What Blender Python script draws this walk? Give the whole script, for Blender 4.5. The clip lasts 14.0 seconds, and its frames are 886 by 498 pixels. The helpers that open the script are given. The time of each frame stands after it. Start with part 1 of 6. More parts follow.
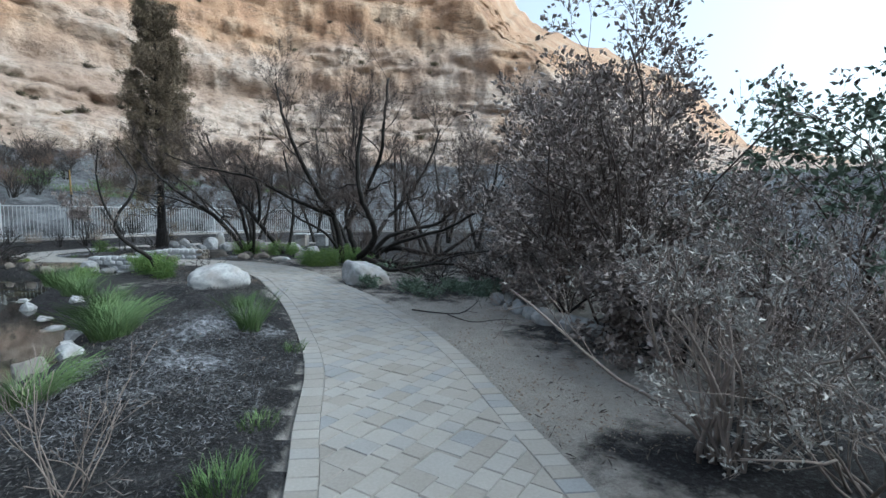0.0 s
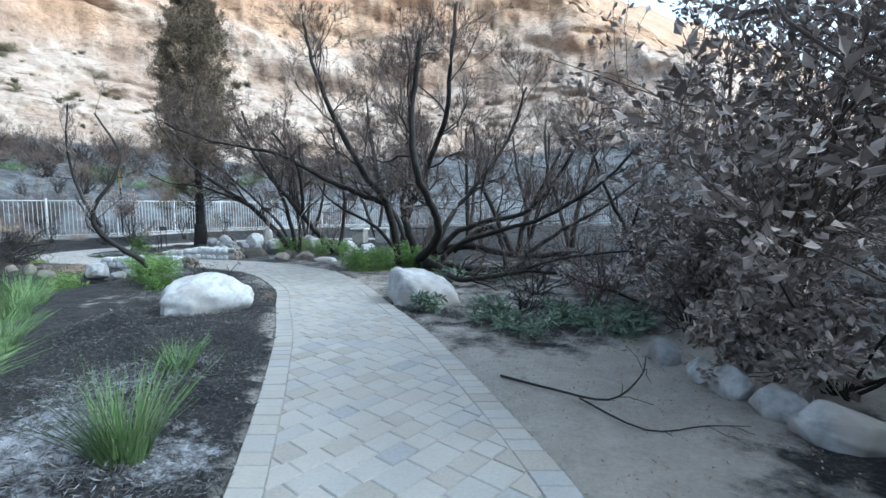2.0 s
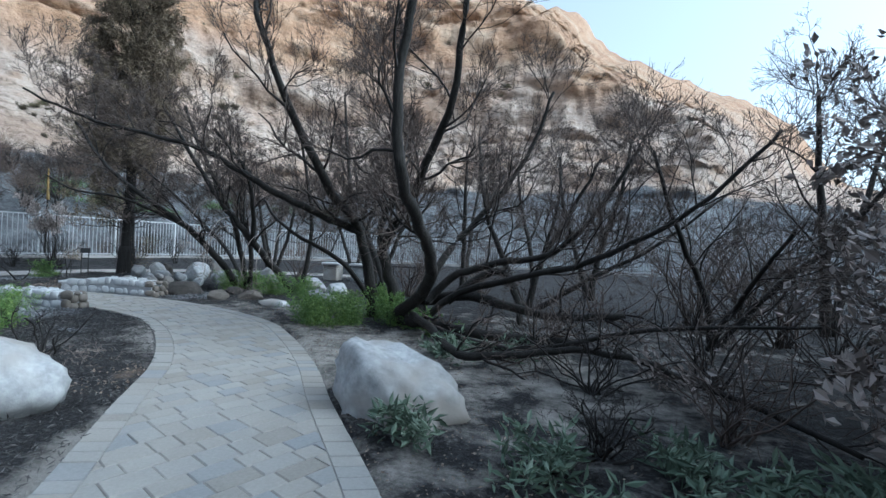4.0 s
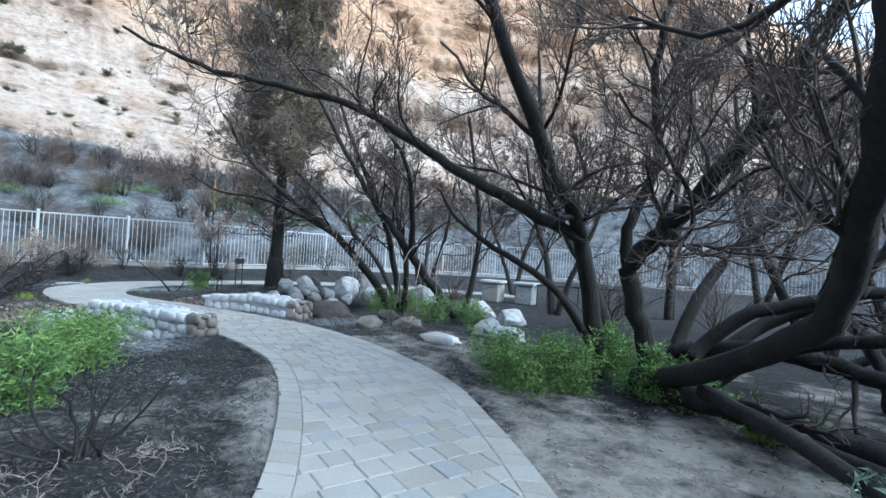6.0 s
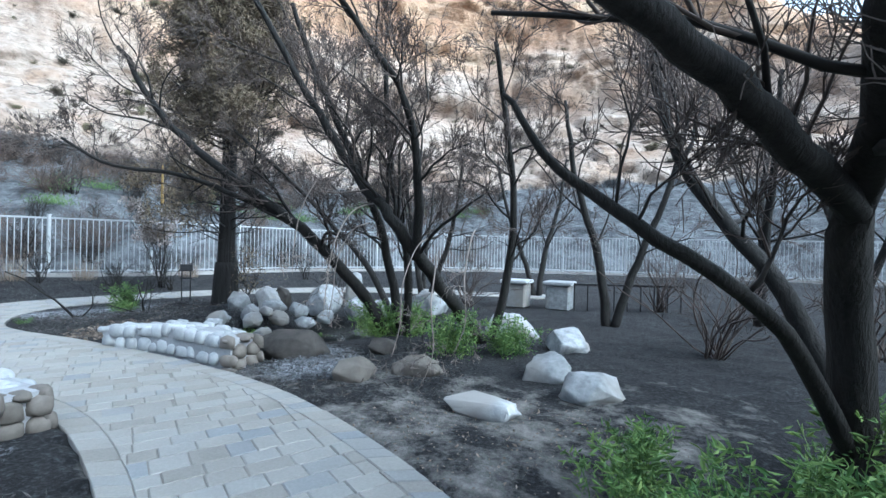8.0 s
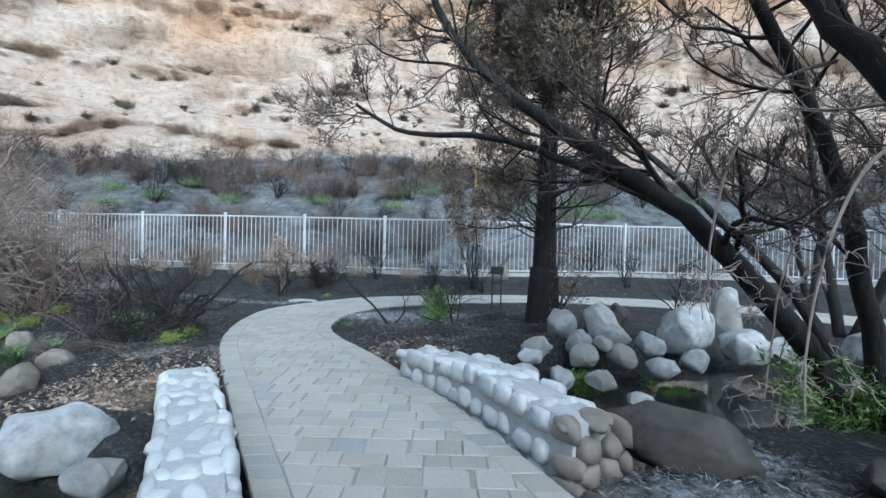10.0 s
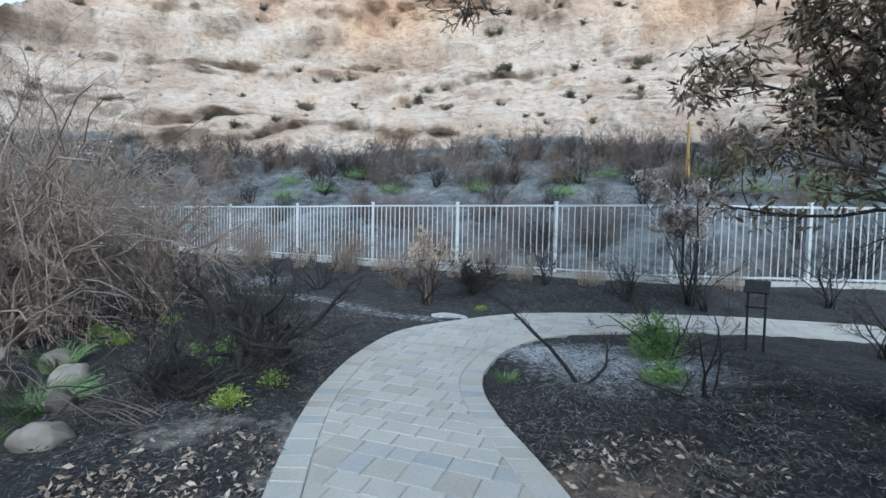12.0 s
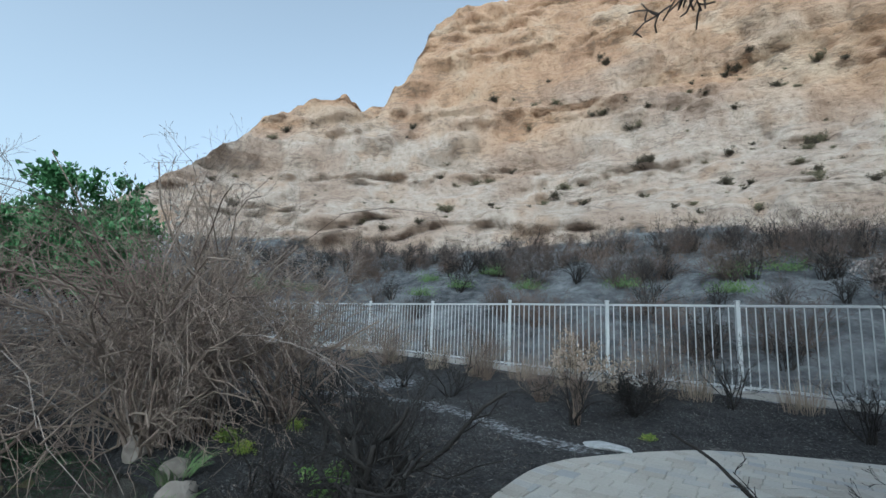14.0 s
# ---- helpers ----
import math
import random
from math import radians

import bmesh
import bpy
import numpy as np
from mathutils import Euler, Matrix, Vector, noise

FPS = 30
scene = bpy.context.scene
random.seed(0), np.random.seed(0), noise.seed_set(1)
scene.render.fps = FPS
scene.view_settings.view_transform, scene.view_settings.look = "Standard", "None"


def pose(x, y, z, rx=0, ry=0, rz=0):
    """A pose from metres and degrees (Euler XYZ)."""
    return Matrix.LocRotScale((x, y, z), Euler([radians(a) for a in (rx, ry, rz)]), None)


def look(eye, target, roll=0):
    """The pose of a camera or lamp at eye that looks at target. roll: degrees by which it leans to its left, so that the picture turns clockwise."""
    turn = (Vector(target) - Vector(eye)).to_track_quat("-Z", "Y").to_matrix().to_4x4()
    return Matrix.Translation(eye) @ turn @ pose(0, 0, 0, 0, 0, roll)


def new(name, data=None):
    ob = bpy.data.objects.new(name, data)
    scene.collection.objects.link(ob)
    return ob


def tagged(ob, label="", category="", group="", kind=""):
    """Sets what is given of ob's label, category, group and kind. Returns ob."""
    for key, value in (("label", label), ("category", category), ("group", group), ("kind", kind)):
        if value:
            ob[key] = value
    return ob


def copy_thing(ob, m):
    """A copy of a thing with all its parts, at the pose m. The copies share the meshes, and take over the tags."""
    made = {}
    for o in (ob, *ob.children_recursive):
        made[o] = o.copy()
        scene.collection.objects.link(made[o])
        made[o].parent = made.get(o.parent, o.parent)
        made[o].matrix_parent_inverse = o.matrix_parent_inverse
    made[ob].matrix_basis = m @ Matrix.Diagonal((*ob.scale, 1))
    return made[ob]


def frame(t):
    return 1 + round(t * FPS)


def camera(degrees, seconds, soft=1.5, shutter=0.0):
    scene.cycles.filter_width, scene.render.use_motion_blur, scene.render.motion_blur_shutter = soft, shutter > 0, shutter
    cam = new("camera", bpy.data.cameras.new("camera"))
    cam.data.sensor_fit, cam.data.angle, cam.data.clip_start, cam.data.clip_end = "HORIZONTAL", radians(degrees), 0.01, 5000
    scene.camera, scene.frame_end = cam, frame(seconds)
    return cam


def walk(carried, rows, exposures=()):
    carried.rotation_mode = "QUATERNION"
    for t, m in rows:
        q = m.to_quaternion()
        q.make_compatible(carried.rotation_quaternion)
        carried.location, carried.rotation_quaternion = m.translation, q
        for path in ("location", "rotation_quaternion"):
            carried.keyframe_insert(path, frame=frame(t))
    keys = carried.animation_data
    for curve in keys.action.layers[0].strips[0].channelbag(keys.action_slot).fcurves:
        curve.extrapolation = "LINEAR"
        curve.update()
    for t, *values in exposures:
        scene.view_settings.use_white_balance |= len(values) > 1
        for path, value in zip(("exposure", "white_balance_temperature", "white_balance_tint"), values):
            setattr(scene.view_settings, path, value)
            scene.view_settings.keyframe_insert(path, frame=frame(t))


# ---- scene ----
cam = camera(86.9, 14.0)
PATH = [
    (0, (0.603, 2.703, 1.675), (0.449, 4.692, 1.526), 0.3),
    (0.5, (0.373, 3.738, 1.67), (-0.062, 5.683, 1.504), -0.7),
    (1, (0.049, 4.695, 1.604), (-0.513, 6.608, 1.443), 0.0),
    (1.5, (-0.041, 5.692, 1.506), (-0.634, 7.595, 1.341), -1.3),
    (2, (-0.119, 6.668, 1.487), (-0.574, 8.608, 1.314), -0.5),
    (4.5, (-1.513, 10.594, 1.323), (-1.938, 12.548, 1.352), 3.3),
    (5, (-2.129, 11.224, 1.273), (-2.946, 13.049, 1.282), 3.4),
    (5.5, (-2.61, 11.853, 1.282), (-3.593, 13.595, 1.291), 4.6),
    (6, (-3.156, 12.577, 1.324), (-4.091, 14.345, 1.351), 3.4),
    (6.5, (-3.548, 13.279, 1.368), (-4.397, 15.09, 1.376), 2.8),
    (7, (-4.027, 13.978, 1.396), (-4.766, 15.837, 1.392), 2.3),
    (9.5, (-6.733, 16.599, 1.362), (-8.291, 17.853, 1.353), 0.8),
    (10, (-7.436, 16.893, 1.36), (-9.203, 17.83, 1.323), 1.4),
    (10.5, (-8.168, 17.235, 1.349), (-10.041, 17.931, 1.276), 0.7),
    (11, (-8.924, 17.373, 1.353), (-10.851, 17.908, 1.328), 2.4),
    (11.5, (-9.625, 17.564, 1.373), (-11.568, 18.037, 1.341), 1.2),
    (12, (-10.269, 17.711, 1.432), (-12.244, 18.007, 1.335), 1.1),
    (12.5, (-10.823, 17.664, 1.447), (-12.82, 17.702, 1.363), 0.2),
    (13, (-11.144, 17.797, 1.407), (-13.143, 17.732, 1.415), 1.2),
    (13.5, (-11.169, 17.778, 1.497), (-13.161, 17.719, 1.671), 1.8),
    (14, (-11.154, 17.673, 1.513), (-13.112, 17.391, 1.81), 2.1),
]
EXPOSURE = [(0, 0.05, 5450, -1), (1, 0.4, 5300, -1), (2, 0.7, 5150, -2), (4.5, 0.0, 5100, -1), (5, 0.2, 5050, -2), (7, 0.8, 4950, -2), (10, 0.35, 5150, -2), (12.5, 0.2, 5150, -2), (13.5, 0.0, 5350, 0), (14, -0.35, 5300, -4)]
walk(cam, [(t, look(eye, target, roll)) for t, eye, target, roll in PATH], EXPOSURE)

# ---- daylight: open shade in a canyon, low sun veiled behind the ridge ----
SUN_AZ, SUN_EL = radians(-98), radians(37)  # azimuth counted to the left of +y
world = bpy.data.worlds.new("sky")
scene.world = world
world.use_nodes = True
wn = world.node_tree.nodes
sky = wn.new("ShaderNodeTexSky")
sky.sky_type, sky.sun_disc = "NISHITA", False
sky.sun_elevation, sky.sun_rotation = SUN_EL, -SUN_AZ
sky.dust_density, sky.air_density = 5.0, 1.0
haze = wn.new("ShaderNodeHueSaturation")
haze.inputs["Saturation"].default_value, haze.inputs["Value"].default_value = 0.4, 2.2
world.node_tree.links.new(sky.outputs[0], haze.inputs["Color"])
world.node_tree.links.new(haze.outputs[0], wn["Background"].inputs[0])
wn["Background"].inputs[1].default_value = 0.15
sun = new("sun", bpy.data.lights.new("sun", "SUN"))
sun.data.energy, sun.data.angle, sun.data.color = 0.25, radians(30), (1.0, 0.94, 0.86)
sun_dir = Vector((-math.sin(SUN_AZ) * math.cos(SUN_EL), math.cos(SUN_AZ) * math.cos(SUN_EL), math.sin(SUN_EL)))
sun.matrix_world = look(sun_dir * 50, (0, 0, 0))

# ---- materials ----
def node_mat(name, rough=0.8, metal=0.0):
    m = bpy.data.materials.new(name)
    m.use_nodes = True
    nt = m.node_tree
    b = nt.nodes["Principled BSDF"]
    b.inputs["Roughness"].default_value, b.inputs["Metallic"].default_value = rough, metal
    b.inputs["Specular IOR Level"].default_value = 0.3
    return m, nt, b


def noise_node(nt, scale, detail=5.0, rough=0.6, stretch=None, warp=0.0):
    geo = nt.nodes.new("ShaderNodeNewGeometry")
    mp = nt.nodes.new("ShaderNodeMapping")
    mp.inputs["Scale"].default_value = stretch or (1, 1, 1)
    nt.links.new(geo.outputs["Position"], mp.inputs["Vector"])
    n = nt.nodes.new("ShaderNodeTexNoise")
    n.inputs["Scale"].default_value, n.inputs["Detail"].default_value, n.inputs["Roughness"].default_value = scale, detail, rough
    n.inputs["Distortion"].default_value = warp
    nt.links.new(mp.outputs[0], n.inputs["Vector"])
    return n.outputs["Fac"]


def ramp(nt, fac, stops):
    r = nt.nodes.new("ShaderNodeValToRGB")
    while len(r.color_ramp.elements) < len(stops):
        r.color_ramp.elements.new(0.5)
    for e, (p, c) in zip(r.color_ramp.elements, stops):
        e.position, e.color = p, (*c, 1) if len(c) == 3 else c
    nt.links.new(fac, r.inputs[0])
    return r.outputs["Color"]


def mix(nt, fac, a, b, mode="MIX"):
    m = nt.nodes.new("ShaderNodeMix")
    m.data_type, m.blend_type = "RGBA", mode
    for sock, v in ((m.inputs[0], fac), (m.inputs[6], a), (m.inputs[7], b)):
        if isinstance(v, (int, float)):
            sock.default_value = v
        elif isinstance(v, tuple):
            sock.default_value = (*v, 1)
        else:
            nt.links.new(v, sock)
    return m.outputs[2]


def bump(nt, b, height, strength, dist):
    n = nt.nodes.new("ShaderNodeBump")
    n.inputs["Strength"].default_value, n.inputs["Distance"].default_value = strength, dist
    nt.links.new(height, n.inputs["Height"])
    nt.links.new(n.outputs[0], b.inputs["Normal"])


def varied(name, dark, light, scale, rough=0.85, bmp=0.6, dist=0.01, stretch=None, jitter=0.25, island=False, blotch=None):
    """A two-scale mottled surface; jitter shifts the tone from piece to piece."""
    m, nt, b = node_mat(name, rough)
    fine = noise_node(nt, scale, 6, 0.65, stretch)
    col = ramp(nt, fine, [(0.3, dark), (0.7, light)])
    big = noise_node(nt, scale / 7, 3, 0.5, stretch)
    if blotch:
        col = mix(nt, ramp(nt, big, [(0.48, (0, 0, 0)), (0.62, (1, 1, 1))]), col, blotch)
    else:
        col = mix(nt, 0.5, col, ramp(nt, big, [(0.3, dark), (0.7, light)]))
    if jitter:
        if island:
            rnd = nt.nodes.new("ShaderNodeNewGeometry").outputs["Random Per Island"]
        else:
            rnd = nt.nodes.new("ShaderNodeObjectInfo").outputs["Random"]
        lo, hi = 1 - jitter, 1 + jitter
        col = mix(nt, 1.0, col, ramp(nt, rnd, [(0, (lo, lo, lo)), (1, (hi, hi, hi))]), "MULTIPLY")
    nt.links.new(col, b.inputs["Base Color"])
    bump(nt, b, fine, bmp, dist)
    return m


def leafy(name, tones, rough=0.6):
    """Leaves and blades, each of its own tone."""
    m, nt, b = node_mat(name, rough)
    rnd = nt.nodes.new("ShaderNodeNewGeometry").outputs["Random Per Island"]
    stops = [(i / max(1, len(tones) - 1), c) for i, c in enumerate(tones)]
    col = ramp(nt, rnd, stops)
    col = mix(nt, 0.35, col, ramp(nt, noise_node(nt, 1.3, 2), [(0.3, tones[0]), (0.7, tones[-1])]))
    nt.links.new(col, b.inputs["Base Color"])
    return m


# ---- mesh helpers ----
def mesh_from(name, verts, faces, mat, smooth=False):
    me = bpy.data.meshes.new(name)
    me.from_pydata(verts, [], faces)
    me.materials.append(mat)
    if smooth:
        me.polygons.foreach_set("use_smooth", [True] * len(me.polygons))
    me.update()
    return me


def part(name, me, parent, label="", kind=""):
    ob = new(name, me)
    ob.parent = parent
    return tagged(ob, label=label, kind=kind)


def thing(name, x, y, z, label, category, group="", turn=0.0):
    ob = new(name)
    ob.empty_display_size = 0.2
    ob.matrix_basis = pose(x, y, z, 0, 0, turn)
    return tagged(ob, label, category, group)


def norm(a):
    l = math.sqrt(a[0] * a[0] + a[1] * a[1] + a[2] * a[2]) or 1.0
    return (a[0] / l, a[1] / l, a[2] / l)


def cross(a, b):
    return (a[1] * b[2] - a[2] * b[1], a[2] * b[0] - a[0] * b[2], a[0] * b[1] - a[1] * b[0])


def tubes(curves, sides):
    """Tapered tubes along the curves (points, first radius, last radius)."""
    verts, faces = [], []
    cs = [(math.cos(2 * math.pi * k / sides), math.sin(2 * math.pi * k / sides)) for k in range(sides)]
    for pts, r0, r1 in curves:
        n, base = len(pts), len(verts)
        for i, p in enumerate(pts):
            a, b = pts[max(0, i - 1)], pts[min(n - 1, i + 1)]
            t = norm((b[0] - a[0], b[1] - a[1], b[2] - a[2]))
            ref = (0, 0, 1) if abs(t[2]) < 0.8 else (1, 0, 0)
            if i and abs(t[2]) > 0.7 and last_ref == (0, 0, 1) and abs(t[2]) < 0.97:
                ref = last_ref
            last_ref = ref
            u = norm(cross(t, ref))
            v = cross(t, u)
            r = r0 + (r1 - r0) * i / (n - 1)
            for c, s in cs:
                verts.append((p[0] + r * (c * u[0] + s * v[0]), p[1] + r * (c * u[1] + s * v[1]), p[2] + r * (c * u[2] + s * v[2])))
        for i in range(n - 1):
            for k in range(sides):
                k2 = (k + 1) % sides
                faces.append((base + i * sides + k, base + i * sides + k2, base + (i + 1) * sides + k2, base + (i + 1) * sides + k))
        if sides > 3:
            faces.append(tuple(base + (n - 1) * sides + k for k in range(sides)))
            faces.append(tuple(base + k for k in reversed(range(sides))))
    return verts, faces


def smooth_line(pts, per=4):
    """Catmull-Rom through the points."""
    out = []
    n = len(pts)
    for i in range(n - 1):
        p0, p1, p2, p3 = pts[max(0, i - 1)], pts[i], pts[i + 1], pts[min(n - 1, i + 2)]
        for k in range(per):
            t = k / per
            out.append(tuple(0.5 * (2 * b + (c - a) * t + (2 * a - 5 * b + 4 * c - d) * t * t + (3 * b - a - 3 * c + d) * t ** 3)
                             for a, b, c, d in zip(p0, p1, p2, p3)))
    out.append(tuple(pts[-1]))
    return out


def grow(rng, p, d, length, r, level, last, out, bend=0.22, up=0.06, kids=(4, 7), ratio=0.62, spread=42, first=0.25):
    """One branch and, level by level, its side branches; out[level] collects (points, r0, r1)."""
    seg = max(2 if level > 3 else 3, 7 - level)
    pts, dirs = [p], [d]
    for i in range(seg):
        d = norm((d[0] + rng.gauss(0, bend), d[1] + rng.gauss(0, bend), d[2] + rng.gauss(0, bend) + up))
        p = (p[0] + d[0] * length / seg, p[1] + d[1] * length / seg, p[2] + d[2] * length / seg)
        pts.append(p)
        dirs.append(d)
    out[level].append((pts, r, max(0.0025, r * 0.42)))
    if level < last:
        sprout(rng, pts, r, r * 0.42, length, level, last, out, bend, up, kids, ratio, spread, first)


def sprout(rng, pts, r0, r1, length, level, last, out, bend=0.22, up=0.06, kids=(4, 7), ratio=0.62, spread=42, first=0.25):
    """Side branches along a given limb."""
    n = len(pts)
    for k in range(rng.randint(*kids)):
        t = rng.uniform(first, 1.0)
        i = min(n - 2, int(t * (n - 1)))
        f = t * (n - 1) - i
        a, b = pts[i], pts[i + 1]
        p = tuple(u + (v - u) * f for u, v in zip(a, b))
        d = norm((b[0] - a[0], b[1] - a[1], b[2] - a[2]))
        side = norm(cross(d, (rng.gauss(0, 1), rng.gauss(0, 1), rng.gauss(0, 1))))
        ang = radians(max(12, rng.gauss(spread, 12)))
        q = norm(tuple(math.cos(ang) * u + math.sin(ang) * v for u, v in zip(d, side)))
        grow(rng, p, q, length * ratio * rng.uniform(0.6, 1.1) * (1.15 - 0.45 * t), (r0 + (r1 - r0) * t) * (rng.uniform(0.5, 0.7) if level else rng.uniform(0.34, 0.5)),
             level + 1, last, out, bend, up, kids, ratio, spread, first)


def leaves(rng, spots, size, narrow=0.45, fold=0.3):
    """Folded pointed leaves at the spots (place, direction)."""
    verts, faces = [], []
    for p, d in spots:
        d = norm((d[0] + rng.gauss(0, 0.6), d[1] + rng.gauss(0, 0.6), d[2] + rng.gauss(0, 0.6)))
        s = norm(cross(d, (rng.gauss(0, 1), rng.gauss(0, 1), rng.gauss(0, 1))))
        u = cross(s, d)
        l = size * rng.uniform(0.6, 1.3)
        w, h = l * narrow, l * fold
        b = len(verts)
        for along, side, lift in ((0, 0, 0), (0.5, 0.5, 0.5), (1, 0, 0.1), (0.5, -0.5, 0.5), (0.5, 0, 0)):
            verts.append(tuple(p[k] + d[k] * l * along + s[k] * w * side + u[k] * h * lift for k in range(3)))
        faces += [(b, b + 1, b + 4), (b + 4, b + 1, b + 2), (b, b + 4, b + 3), (b + 4, b + 2, b + 3)]
    return verts, faces


def blades(rng, count, height, spread, width, droop=0.5, lean=0.35):
    """Grass blades out of one tuft."""
    verts, faces = [], []
    for _ in range(count):
        a, rad = rng.uniform(0, 6.283), spread * math.sqrt(rng.random())
        x, y, z = rad * math.cos(a), rad * math.sin(a), -0.02
        h = height * rng.uniform(0.5, 1.1)
        o = a + rng.gauss(0, 0.7)
        l = abs(rng.gauss(lean, 0.2))
        sx, sy = -math.sin(o) * width, math.cos(o) * width
        b = len(verts)
        for i in range(4):
            t = i / 3
            out = h * (l * t + droop * t * t * 0.6)
            px, py, pz = x + math.cos(o) * out, y + math.sin(o) * out, z + h * (t - 0.42 * droop * t * t)
            w = 1 - 0.85 * t
            verts.append((px - sx * w, py - sy * w, pz))
            verts.append((px + sx * w, py + sy * w, pz + 0.003))
        for i in range(3):
            faces.append((b + 2 * i, b + 2 * i + 1, b + 2 * i + 3, b + 2 * i + 2))
    return verts, faces


def block_form(seed, many):
    """A split stone: the hull of a few scattered corners with worn edges."""
    rng = random.Random(seed * 31 + 5)
    bm = bmesh.new()
    for k in range(many):
        z = 1 - 2 * (k + 0.5) / many
        a = k * 2.4 + rng.gauss(0, 0.35)
        q = math.sqrt(1 - z * z)
        bm.verts.new(Vector((q * math.cos(a), q * math.sin(a), z)) * rng.uniform(0.86, 1.14))
    bmesh.ops.convex_hull(bm, input=bm.verts[:])
    loose = [v for v in bm.verts if not v.link_faces]
    bmesh.ops.delete(bm, geom=loose, context="VERTS")
    bmesh.ops.dissolve_limit(bm, angle_limit=radians(14), verts=bm.verts[:], edges=bm.edges[:])
    bmesh.ops.bevel(bm, geom=bm.edges[:], offset=0.10, segments=2, affect="EDGES", profile=0.5, clamp_overlap=True)
    bmesh.ops.triangulate(bm, faces=bm.faces[:])
    bmesh.ops.subdivide_edges(bm, edges=bm.edges[:], cuts=1, use_grid_fill=True)
    return bm


def round_form(seed, sub, square):
    """A worn stone: a lumpy rounded block with a few split faces."""
    rng = random.Random(seed * 31 + 5)
    cuts = [(Vector((rng.gauss(0, 1), rng.gauss(0, 1), rng.gauss(0, 0.8))).normalized(), rng.uniform(0.66, 0.93)) for _ in range(7)]
    bm = bmesh.new()
    bmesh.ops.create_icosphere(bm, subdivisions=sub, radius=1)
    for v in bm.verts:
        c = Vector([math.copysign(abs(q) ** square, q) for q in v.co]) * (0.86 if square < 0.8 else 1.0)
        for nrm, far in cuts:
            over = c.dot(nrm) - far
            if over > 0:
                c -= nrm * over * 0.85
        v.co = c
    return bm


def stone_mesh(name, size, seed, mat, rough=0.16, flat=0.0, sub=3, freq=1.5, square=0.75):
    """A stone flattened below and, by flat, above; square 0.7 to 0.8 gives a split block."""
    bm = block_form(seed, 13 if size[0] > 0.22 else 17) if 0.7 < square < 0.8 else round_form(seed, sub, square)
    off = Vector((seed * 7.31, seed * 3.17, seed * 1.73))
    for v in bm.verts:
        c = v.co.copy()
        c *= 1 + rough * 1.3 * noise.noise(c * freq * 0.55 + off) + rough * 0.6 * noise.noise(c * freq * 1.6 + off) + rough * 0.4 * noise.noise(c * freq * 4 + off)
        if c.z < -0.55:
            c.z = -0.55 + (c.z + 0.55) * 0.2
        if flat and c.z > 1 - flat:
            c.z = 1 - flat + (c.z - 1 + flat) * 0.25
        v.co = Vector((c.x * size[0], c.y * size[1], c.z * size[2]))
    me = bpy.data.meshes.new(name)
    bm.to_mesh(me)
    bm.free()
    me.materials.append(mat)
    me.polygons.foreach_set("use_smooth", [True] * len(me.polygons))
    return me


def box_mesh(name, sx, sy, sz, mat, bevel=0.0):
    """A box standing on its base, with chamfered edges."""
    bm = bmesh.new()
    bmesh.ops.create_cube(bm, size=1)
    for v in bm.verts:
        v.co = Vector((v.co.x * sx, v.co.y * sy, (v.co.z + 0.5) * sz))
    if bevel:
        bmesh.ops.bevel(bm, geom=bm.edges[:], offset=bevel, segments=1, affect="EDGES", profile=0.5)
    me = bpy.data.meshes.new(name)
    bm.to_mesh(me)
    bm.free()
    me.materials.append(mat)
    return me

BARK_BLACK = varied("charred_bark", (0.005, 0.005, 0.005), (0.031, 0.028, 0.026), 40, 0.8, 1.0, 0.02, (1, 1, 0.25), 0)
BARK_CYPRESS = varied("charred_furrowed_bark", (0.003, 0.003, 0.003), (0.020, 0.018, 0.018), 22, 0.9, 1.0, 0.05, (1, 1, 0.12), 0)
TWIG_GREY = varied("scorched_twigs", (0.036, 0.029, 0.027), (0.125, 0.100, 0.088), 14, 0.85, 0.4, 0.004, None, 0.15)
TWIG_PALE = varied("bleached_twigs", (0.12, 0.10, 0.09), (0.28, 0.24, 0.215), 10, 0.85, 0.4, 0.003, None, 0.1)
CANE_TAN = varied("dry_canes", (0.085, 0.063, 0.05), (0.22, 0.17, 0.14), 6, 0.8, 0.3, 0.003, None, 0.1)
TWIG_CHAR = varied("burnt_twigs", (0.010, 0.009, 0.009), (0.032, 0.029, 0.027), 12, 0.8, 0.4, 0.004, None, 0.1)
BOULDER = varied("pale_granite", (0.24, 0.248, 0.256), (0.46, 0.47, 0.475), 9, 0.8, 0.6, 0.012, None, 0.14, blotch=(0.288, 0.274, 0.259))
STONE_GREY = varied("grey_river_stone", (0.15, 0.157, 0.165), (0.36, 0.37, 0.38), 8, 0.8, 0.5, 0.01, None, 0.25, blotch=(0.216, 0.202, 0.187))
STONE_DARK = varied("soot_dark_stone", (0.022, 0.020, 0.019), (0.085, 0.077, 0.070), 9, 0.8, 0.5, 0.01, None, 0.2)
STONE_BROWN = varied("brown_stone", (0.094, 0.083, 0.072), (0.216, 0.194, 0.173), 9, 0.8, 0.5, 0.01, None, 0.15)
STONE_WHITE = varied("pale_wall_stone", (0.27, 0.285, 0.30), (0.46, 0.472, 0.48), 14, 0.8, 0.6, 0.008, None, 0.15)
MORTAR = varied("grey_mortar", (0.24, 0.247, 0.26), (0.38, 0.388, 0.40), 25, 0.9, 0.5, 0.005, None, 0)
